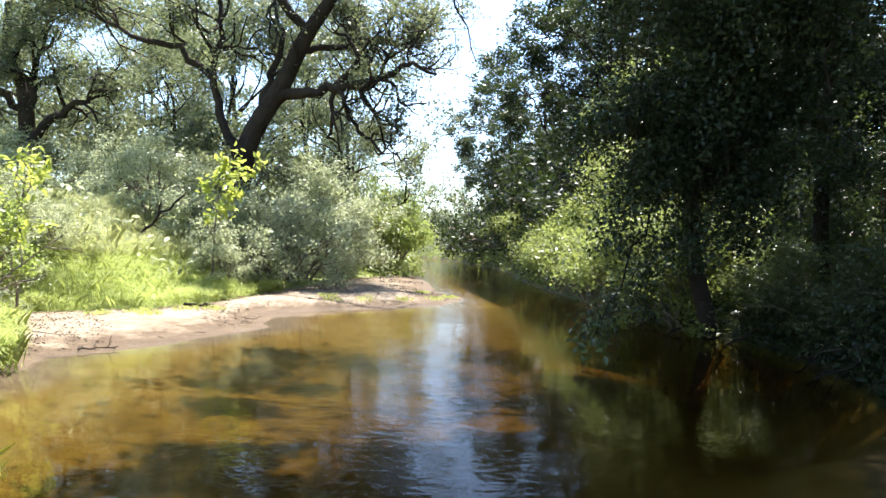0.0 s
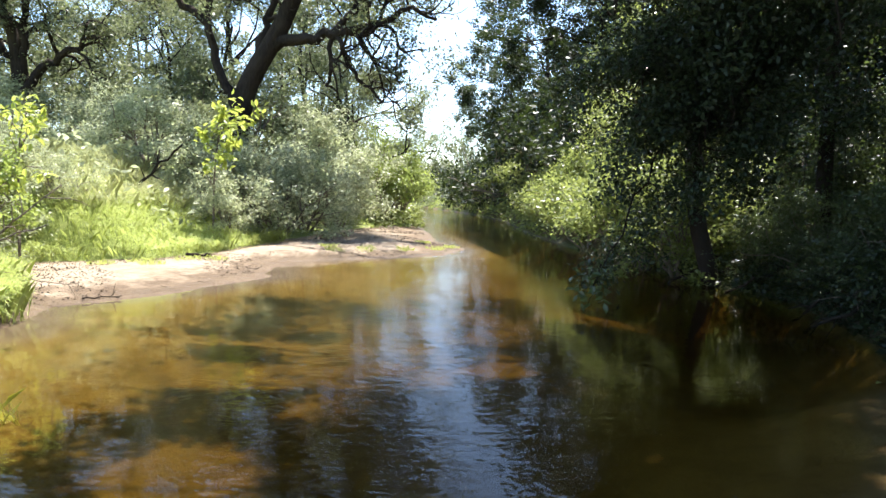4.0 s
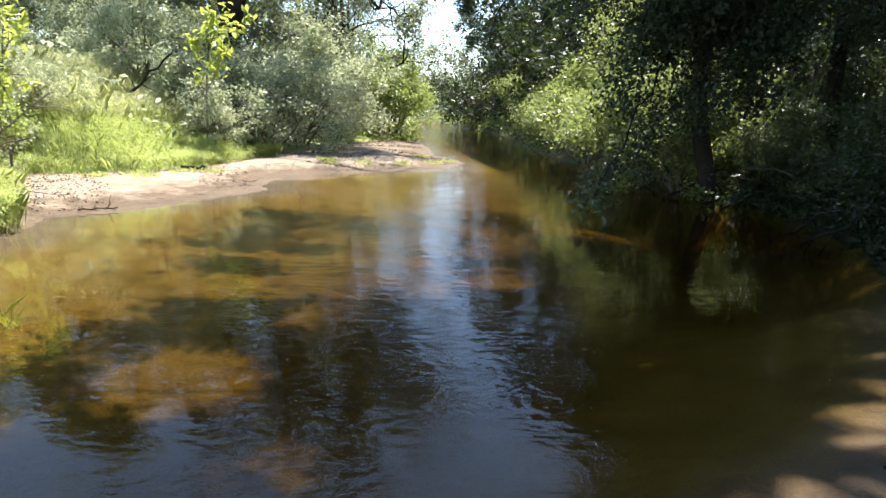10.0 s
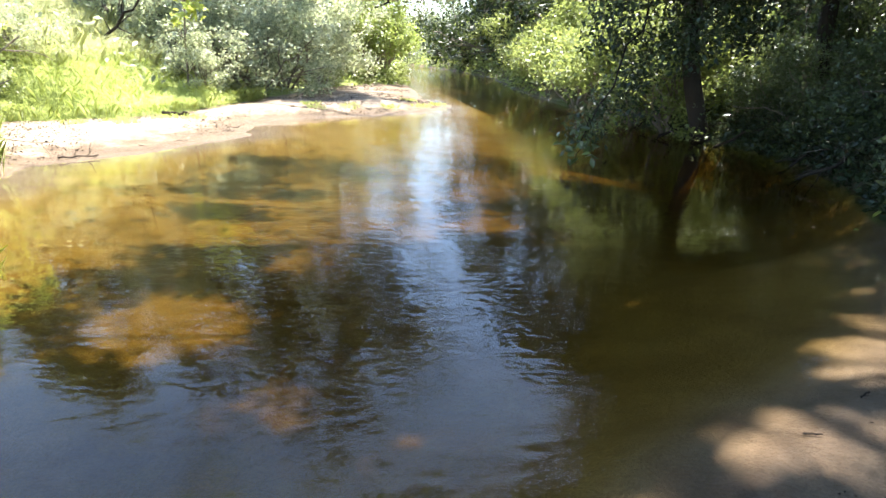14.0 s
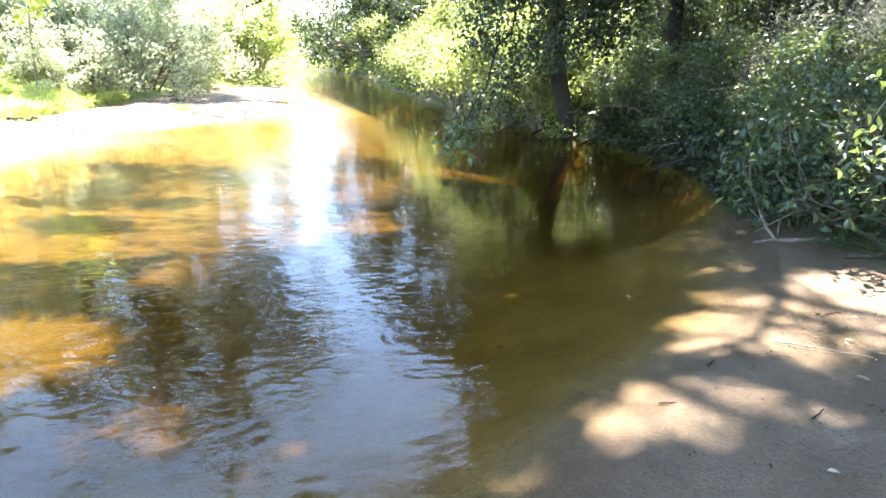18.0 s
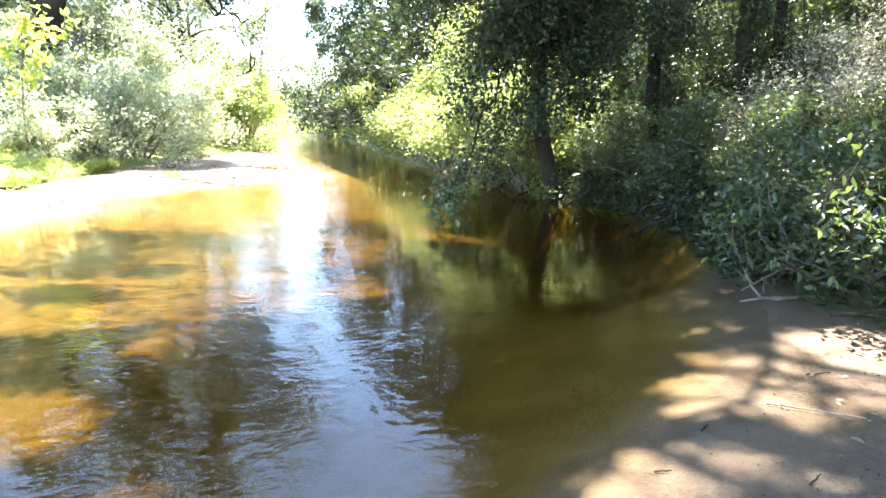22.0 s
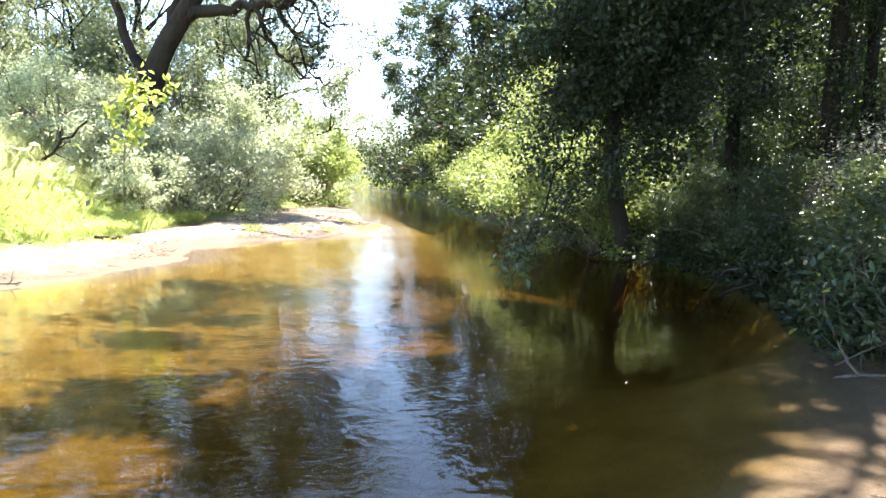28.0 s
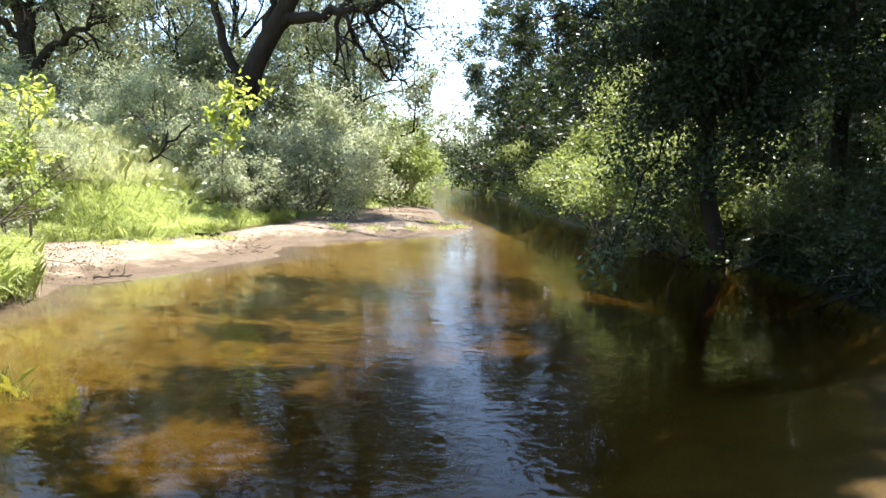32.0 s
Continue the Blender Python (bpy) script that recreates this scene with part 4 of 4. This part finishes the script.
green_a = first(shrub(44, 2.4, 2.6, 0.15, 15, L_LIME, "sunlit light-green shrub hanging over the water", name="waterside_shrub", lean=(-0.4, 0), kids=4, tri=True, fine=0.72), 3.9, 19.5)
for x, y, a, s in [(3.8, 16.6, 60, 0.9), (4.1, 14.0, 20, 1.15), (4.3, 11.5, 10, 0.9), (4.1, 12.5, 335, 1.05), (4.0, 23, 200, 1.0), (4.9, 17.6, 250, 1.2), (4.7, 27, 10, 1.1), (5.2, 34, 80, 1.4), (4.0, 43, 10, 1.5), (2.6, 53, 200, 1.5), (5.7, 14.9, 130, 1.2), (4.7, 13.2, 345, 1.0), (5.0, 11.6, 320, 0.9)]:
    put(green_a, x, y, a, s)
broad = first(shrub(45, 1.5, 2.3, 0.105, 26, L_BROAD, "broad-leaved green bush on the shaded bank", name="broad_leaved_bush", stems=11, fine=0.7, tri=True, share=0.7, aspect=0.45, sigma=0.17), 5.4, 4.2)
for x, y, a, s in [(5.7, 6.6, 60, 0.8), (5.5, 7.6, 120, 0.85), (5.4, 9.2, 200, 0.8), (5.6, 10.2, 260, 0.7), (6.2, 12.8, 90, 0.8), (7.6, 9.6, 70, 1.0), (6.4, 5.4, 150, 0.7), (5.6, 3.2, 250, 1.0), (6.8, 3.4, 300, 1.1), (8.6, 6.4, 10, 1.3), (8.8, 8.6, 130, 1.4), (6.9, 12, 0, 1.1), (7.8, 4.6, 190, 1.2), (9.6, 10.5, 20, 1.5), (7.9, 11.0, 60, 1.2), (10.5, 7.5, 80, 1.4), (10, 4.5, 140, 1.4)]:
    put(broad, x, y, a, s)


L_BRUSH = leaf_material("bleached_brush_leaf", (0.16, 0.15, 0.1), (0.46, 0.44, 0.35), (0.5, 0.48, 0.32), 0.3, 0.5, spec=0.4)
brush = first(shrub(49, 1.3, 2.0, 0.075, 20, L_BRUSH, "bleached dry brush in a patch of sun", name="dry_brush", stems=22, bark=M_DEAD, aspect=0.3, kids=2, share=0.8), 7.3, 6.9, 0, 1.05)
tagged(brush, group="sunlit dry brush on the slope")
put(brush, 6.9, 7.7, 130, 0.8)
put(brush, 8.1, 6.9, 240, 1.0)
put(brush, 6.7, 6.1, 60, 0.7)


def near_bush():
    """The bush beside the sand, close to the eye: its nearest leaves are single pieces."""
    rng = np.random.RandomState(46)
    ob = shrub(47, 1.35, 2.3, 0.1, 13, L_BROAD, "glossy broad-leaved bush hanging over the sandy edge", name="glossy_bush", stems=13, six=True, fine=0.75, share=0.7, aspect=0.42, sigma=0.12, lean=(-0.25, -0.1))
    first(ob, 4.6, 4.2)
    P = np.stack([rng.uniform(-1.2, 0.5, 900), rng.uniform(-0.9, 0.6, 900), rng.uniform(0.05, 1.25, 900)], -1)
    r = np.hypot(P[:, 0] / 1.25, P[:, 1] / 1.0)
    P = P[(r < 1) & (P[:, 2] < 1.3 - 0.55 * r) & (P[:, 2] > 0.1 + 0.1 * r)][:300]
    leaf_parts(rng, single_leaf("broad_leaf", L_BROAD_ONE, 0.095, 0.42), P, ob, 0.6, 0.25)


near_bush()


def bright_sapling(seed, x, y, tall, leaf_len, n, lean):
    rng = np.random.RandomState(seed)
    ob = root_at("yellow_green_sapling", x, y, "young sapling with large glowing yellow-green leaves", "sapling")
    tips = []
    line = smooth_line([(0, 0, -0.1), (0.05, 0, tall * 0.4), (lean * 0.5, 0, tall * 0.75), (lean, 0, tall)], 4)
    part_mesh("stem", limbs_mesh("stem", [(line, np.linspace(0.03, 0.01, len(line)))], M_TWIG), ob)
    for k in range(10):
        i = rng.randint(len(line) // 3, len(line))
        d = unit(unit(line[i] - line[i - 1]) * 0.6 + rng.normal(size=3) * 0.75 + [0, 0, 0.25])
        pts = bent(rng, line[i], d, tall * 0.36 * rng.uniform(0.6, 1.2), 4, 0.3, 0.04)
        part_mesh("branch", limbs_mesh("branch", [(pts, np.linspace(0.012, 0.005, 5))], M_TWIG), ob)
        tips.extend(pts[2:])
    P = np.array([t for t in tips if t[2] > tall * 0.62])
    P = P[rng.randint(0, len(P), n)] + rng.normal(size=(n, 3)) * leaf_len * 0.5
    leaf_parts(rng, single_leaf("sapling_leaf", L_BRIGHT, leaf_len, 0.5), P, ob, 0.7, 0.3)


bright_sapling(51, -5.75, 15.6, 2.8, 0.2, 300, 0.3)
bright_sapling(52, -7.6, 10.4, 2.3, 0.17, 180, -0.2)
bright_sapling(53, -7.9, 11.6, 2.6, 0.17, 180, 0.2)


# ---- grass and ground cover ----
def blades(rng, X, Y, height, width, bend):
    N = len(X)
    B = np.stack([X, Y, land(X, Y) - 0.01], -1)
    a = rng.uniform(0, 6.283, N)
    side = np.stack([np.cos(a), np.sin(a), 0 * a], -1)
    out = np.stack([np.sin(a), -np.cos(a), 0 * a], -1) * (rng.uniform(0.1, 1.0, N) * bend)[:, None]
    h = (height * rng.uniform(0.5, 1.25, N))[:, None]
    w = (width * rng.uniform(0.7, 1.3, N))[:, None]
    up = np.array([0, 0, 1.0])
    v = np.stack([B - side * w, B + side * w, B + up * h * 0.6 + out * h * 0.35 + side * w * 0.8, B + up * h * 0.95 + out * h, B + up * h * 0.6 + out * h * 0.35 - side * w * 0.8], 1)
    return v.reshape(-1, 3), np.arange(N * 5).reshape(N, 5)


def grass(name, seed, n, box, height, width, bend, keep, material, label):
    rng = np.random.RandomState(seed)
    X, Y = rng.uniform(box[0], box[2], n), rng.uniform(box[1], box[3], n)
    ok = keep(X, Y)
    v, f = blades(rng, X[ok], Y[ok], height, width, bend)
    return tagged(new(name, mesh_from(name, v, f, 5, material)), label, "grass", kind="stuff")


def beyond(X, Y, a, b):
    s = np.interp(Y, GRASS_Y, GRASS_X) - X
    s = s + wave(X, Y, 3.0, 8) * 0.35
    return (s > a) & (s < b)


def strands(name, seed, n, box, height, length, keep, material, label, aspect=0.045):
    """Bent grass lying every way, lit from above."""
    rng = np.random.RandomState(seed)
    X, Y = rng.uniform(box[0], box[2], n), rng.uniform(box[1], box[3], n)
    ok = keep(X, Y)
    X, Y = X[ok], Y[ok]
    P = np.stack([X, Y, land(X, Y) + height * (0.15 + 0.85 * np.sqrt(rng.uniform(0, 1, len(X)))) * (1 + 0.6 * wave(X, Y, 3.0, 6))], -1)
    v, f, k = leaf_arrays(rng, P, length, aspect=aspect, up=1.3, droop=0.1)
    tagged(new(name, mesh_from(name, v, f, k, material)), label, "grass", kind="stuff")


def bright_strip(X, Y):
    return beyond(X, Y, 0.0, 2.9)


def slope_strip(X, Y):
    return beyond(X, Y, 2.4, 6.5)


def shore_strip(X, Y):
    return beyond(X, Y, -0.1, 1.4)


grass("bright_grass", 61, 7000, (-10, 8.6, -3, 18), 0.3, 0.0025, 0.8, bright_strip, L_GRASS, "bright green grass along the sandbar")
strands("fine_bright_grass", 64, 170000, (-10, 8.6, -3, 18), 0.27, 0.15, bright_strip, L_GRASS, "fine bright grass leaning every way")
grass("tall_grass", 62, 5000, (-14, 9, -5, 18), 0.5, 0.0025, 0.6, slope_strip, L_DRY, "tall pale meadow grass on the slope")
strands("fine_meadow_grass", 65, 140000, (-13, 9, -5, 18), 0.45, 0.14, slope_strip, L_DRY, "fine pale meadow grass on the slope")
grass("shore_grass", 63, 1500, (-7.2, 6.5, -5.1, 9.6), 0.45, 0.003, 0.8, shore_strip, L_GRASS, "long green grass drooping over the shore")
strands("fine_shore_grass", 66, 20000, (-7.2, 6.5, -5.1, 9.6), 0.45, 0.18, shore_strip, L_GRASS, "fine green grass drooping over the shore")


def ground_cover(name, seed, n, keep, box, height, leaf, material, label):
    rng = np.random.RandomState(seed)
    X, Y = rng.uniform(box[0], box[2], n), rng.uniform(box[1], box[3], n)
    ok = keep(X, Y)
    X, Y = X[ok], Y[ok]
    P = np.stack([X, Y, land(X, Y) + rng.uniform(0.02, 1, len(X)) ** 2 * height * (1 + wave(X, Y, 2.0, 5))], -1)
    v, f, k = leaf_arrays(rng, P, leaf, aspect=0.5, up=0.8)
    tagged(new(name, mesh_from(name, v, f, k, material)), label, "ground cover", kind="stuff")


def right_bank(X, Y):
    return X > np.maximum(np.interp(Y, RIGHT_Y, RIGHT_X) + 0.1, np.interp(Y, VEG_Y, VEG_X) + 0.1)


ground_cover("slope_ground_cover", 71, 58000, right_bank, (3, 1, 13, 14), 0.5, 0.1, L_BROAD, "low leafy ground cover on the shaded slope")
def bank_edge(X, Y):
    d = X - np.interp(Y, RIGHT_Y, RIGHT_X)
    return (d > -0.08) & (d < 1.1)


# the fringe's near-black leaves paint the shade of the hollow under the bushes
ground_cover("bank_fringe", 74, 30000, bank_edge, (3.2, 4.6, 6.5, 10.2), 0.45, 0.085, L_DARK, "leafy weeds fringing the dark cut bank")
ground_cover("far_bank_fringe", 75, 16000, bank_edge, (-2, 19, 6, 60), 0.8, 0.24, L_LIME, "green weeds fringing the far wooded bank")
ground_cover("bend_fringe", 76, 26000, lambda X, Y: beyond(X, Y, -0.35, 2.6), (-7, 23.5, 0.5, 60), 0.5, 0.16, L_LIME, "green weeds crowding the far bend")
ground_cover("far_bank_ground_cover", 72, 30000, right_bank, (1, 16, 16, 60), 0.7, 0.24, L_DARK, "leafy undergrowth along the wooded bank")
ground_cover("meadow_ground_cover", 73, 30000, lambda X, Y: beyond(X, Y, 1.0, 30), (-30, 14, -2, 60), 0.8, 0.2, L_GREY, "weedy undergrowth below the woods")


# ---- driftwood, sticks and small plants ----
def driftwood(name, seed, ends, r, label, forks=0, material=None, category="driftwood", crook=0.03):
    """A dead crooked stick between two places, with a few broken forks."""
    rng = np.random.RandomState(seed)
    a, b = np.array(ends[0], float), np.array(ends[1], float)
    n = 7
    line = a + (b - a) * np.linspace(0, 1, n)[:, None]
    line[1:-1] += rng.normal(size=(n - 2, 3)) * np.linalg.norm(b - a) * crook
    ob = new(name, limbs_mesh(name, [(line, np.linspace(r, r * 0.6, n))], material or M_DEAD))
    tagged(ob, label, category)
    for k in range(forks):
        i = rng.randint(1, n - 1)
        d = unit(unit(b - a) + rng.normal(size=3) * 0.7)
        pts = bent(rng, line[i], d, np.linalg.norm(b - a) * rng.uniform(0.2, 0.45), 4, 0.25)
        part_mesh("fork", limbs_mesh("fork", [(pts, np.linspace(r * 0.55, r * 0.2, 5))], material or M_DEAD), ob)
    return ob


def on(x, y, dz=0.0):
    return (x, y, float(land(x, y)) + dz)


driftwood("driftwood_log", 81, (on(-5.45, 13.2, 0.04), on(-4.95, 13.3, 0.05)), 0.045, "dark driftwood log lying on the sandbar", 2, M_BARK)
driftwood("sand_stick", 82, (on(2.4, 2.62, 0.012), on(2.76, 2.36, 0.012)), 0.0055, "thin pale stick lying on the shaded sand", 0, crook=0.008)
driftwood("root_branch", 83, (on(3.72, 3.6, 0.05), on(4.3, 3.0, 0.04)), 0.016, "grey fallen branch at the foot of the bush", 2, M_ROOT)
driftwood("root_branch", 84, (on(3.9, 3.9, 0.2), on(4.35, 3.3, 0.05)), 0.012, "grey broken branch tangled below the bush", 3, M_ROOT)
driftwood("root_branch", 85, (on(3.7, 4.3, 0.25), on(4.6, 3.6, 0.1)), 0.01, "thin dead branch hanging over the sand", 2, M_ROOT)
driftwood("shore_stick", 86, (on(-5.2, 8.9, 0.03), on(-4.75, 9.15, 0.04)), 0.012, "small dark stick at the sandbar's edge", 3, M_BARK)
driftwood("dead_twig", 87, (on(-6.3, 8.6, 0.35), on(-5.1, 8.7, 0.3)), 0.009, "bleached dead twig lying across the shore grass", 3)
driftwood("bare_branch", 88, (on(-6.9, 9.4, 0.6), on(-5.75, 9.5, 1.55)), 0.02, "bare grey branch leaning out of the shrubs", 5, M_TWIG)
driftwood("bare_branch", 89, (on(-7.1, 9.3, 0.45), on(-5.9, 9.3, 0.95)), 0.018, "bare dead branch low among the shrubs", 5, M_TWIG)
driftwood("leaning_dead_branch", 90, (on(-7.8, 16.0, 0.2), on(-6.6, 16.0, 1.9)), 0.04, "dark dead branch leaning from the slope", 5, M_BARK)
for k, (x, y, dx, dy) in enumerate([(-4.2, 10.6, 0.16, 0.06), (-4.6, 10.1, 0.12, -0.05), (-3.9, 12.4, 0.2, 0.04), (-3.0, 16.2, 0.3, 0.1), (-1.6, 16.0, 0.25, -0.08), (-2.2, 17.6, 0.3, 0.12), (2.0, 1.9, 0.1, 0.05), (1.5, 2.2, 0.06, -0.03), (2.9, 2.9, 0.14, -0.03), (3.1, 2.5, 0.1, 0.08), (1.9, 2.45, 0.07, 0.05), (2.5, 1.7, 0.12, 0.02)]):
    driftwood("small_stick", 110 + k, (on(x, y, 0.006), on(x + dx, y + dy, 0.008)), 0.005, "small dark stick on the sand", 1 if k < 6 else 0, M_BARK)

# roots of the cut bank
for k, (y, dx, dy) in enumerate([(7.0, -0.5, 0.2), (8.2, -0.45, -0.3), (9.4, -0.5, 0.35), (10.2, -0.35, 0.5), (10.9, -0.6, -0.3), (11.9, -0.4, 0.3)]):
    x = float(np.interp(y, RIGHT_Y, RIGHT_X))
    driftwood("bank_root", 140 + k, (on(x + 0.45, y, 0.03), (x + dx, y + dy, -0.08)), 0.028, "dark root hanging from the cut bank into water", 3, M_BARK, "root")

# fallen leaves on the sand
M_FALLEN = leaf_material("fallen_dry_leaf", (0.12, 0.08, 0.04), (0.4, 0.34, 0.24), (0.4, 0.3, 0.12), 0.15, 0.6, single=True)
fallen = single_leaf("fallen_leaf", M_FALLEN, 0.07, 0.5)
rng = np.random.RandomState(91)
for k in range(46):
    if k == 0:
        x, y = 2.52, 2.14
    elif k < 30:
        y = rng.uniform(1.4, 3.6)
        x = np.interp(y, RIGHT_Y, RIGHT_X) + rng.uniform(0.3, 2.0)
    else:
        y = rng.uniform(9.5, 16)
        x = np.interp(y, LEFT_Y, LEFT_X) - rng.uniform(0.2, 1.4)
    ob = new("fallen_leaf", fallen)
    tagged(ob, "small dry curled leaf lying on the sand", "leaf", "fallen leaves on the sand")
    s = 1.0 if k == 0 else rng.uniform(0.35, 0.8)
    ob.matrix_basis = pose(x, y, float(land(x, y)) + 0.012, rng.uniform(-12, 12), rng.uniform(-12, 12), rng.uniform(0, 360)) @ Matrix.Diagonal((s, s, s, 1))


def crumbs(name, seed, n, box, keep, size, material, label):
    """Grit, bark crumbs and twig bits too small to tell apart."""
    r = np.random.RandomState(seed)
    X, Y = r.uniform(box[0], box[2], n), r.uniform(box[1], box[3], n)
    ok = keep(X, Y)
    X, Y = X[ok], Y[ok]
    P = np.stack([X, Y, land(X, Y) + 0.004], -1)
    v, f, k = leaf_arrays(r, P, size, aspect=0.45, up=1.5)
    tagged(new(name, mesh_from(name, v, f, k, material)), label, "litter", kind="stuff")


crumbs("sand_litter", 92, 1500, (0.2, 0.6, 5, 5), lambda X, Y: (X > np.interp(Y, RIGHT_Y, RIGHT_X) + 0.12) & (X < np.interp(Y, VEG_Y, VEG_X)), 0.02, M_BARK, "dark bark crumbs strewn over the sand")
crumbs("bar_litter", 93, 40000, (-9, 8.6, 1, 30), lambda X, Y: (X < np.interp(Y, LEFT_Y, LEFT_X) - 0.15) & (X > np.interp(Y, GRASS_Y, GRASS_X)) & (wave(X, Y, 1.6, 21) > -0.05), 0.05, M_BARK, "dark twig bits and dead leaves on the sandbar")


def tuft(name, seed, x, y, n, radius, height, material, label, category="plant"):
    r = np.random.RandomState(seed)
    a, q = r.uniform(0, 6.283, n), radius * np.sqrt(r.uniform(0, 1, n))
    v, f = blades(r, x + q * np.cos(a), y + q * np.sin(a), height, 0.0035, 1.1)
    tagged(new(name, mesh_from(name, v, f, 5, material)), label, category, kind="stuff")


tuft("water_weed", 94, -3.45, 4.8, 22, 0.12, 0.2, L_DRY, "pale weed tuft standing in the shallow water")
tuft("water_weed", 95, -3.7, 4.95, 20, 0.12, 0.22, L_GRASS, "green weed tuft standing in the shallow water")
for k, (x, y) in enumerate([(-0.2, 16.4), (-1.0, 15.7), (-1.9, 15.3), (-2.6, 15.0), (0.2, 17.0), (-0.6, 18.2), (-2.9, 15.9), (-5.2, 12.7), (-6.0, 12.4), (-4.8, 13.1), (-6.6, 12.0), (-5.6, 12.0)]):
    tuft("sandbar_weed", 120 + k, x, y, 90, 0.25, 0.09, L_GRASS, "low green weed tuft on the damp sandbar")

# a pale pebble at the foot of the cut bank
bm = bmesh.new()
bmesh.ops.create_icosphere(bm, subdivisions=2, radius=0.045)
for v in bm.verts:
    v.co *= 1 + 0.25 * noise.noise(v.co * 30)
    v.co.z *= 0.7
me = bpy.data.meshes.new("pale_pebble")
bm.to_mesh(me)
bm.free()
me.materials.append(M_DEAD)
pebble = tagged(new("pale_pebble", me), "small pale pebble at the foot of the bank", "pebble")
pebble.location = (5.0, 10.4, max(0.02, float(land(5.0, 10.4)) + 0.02))
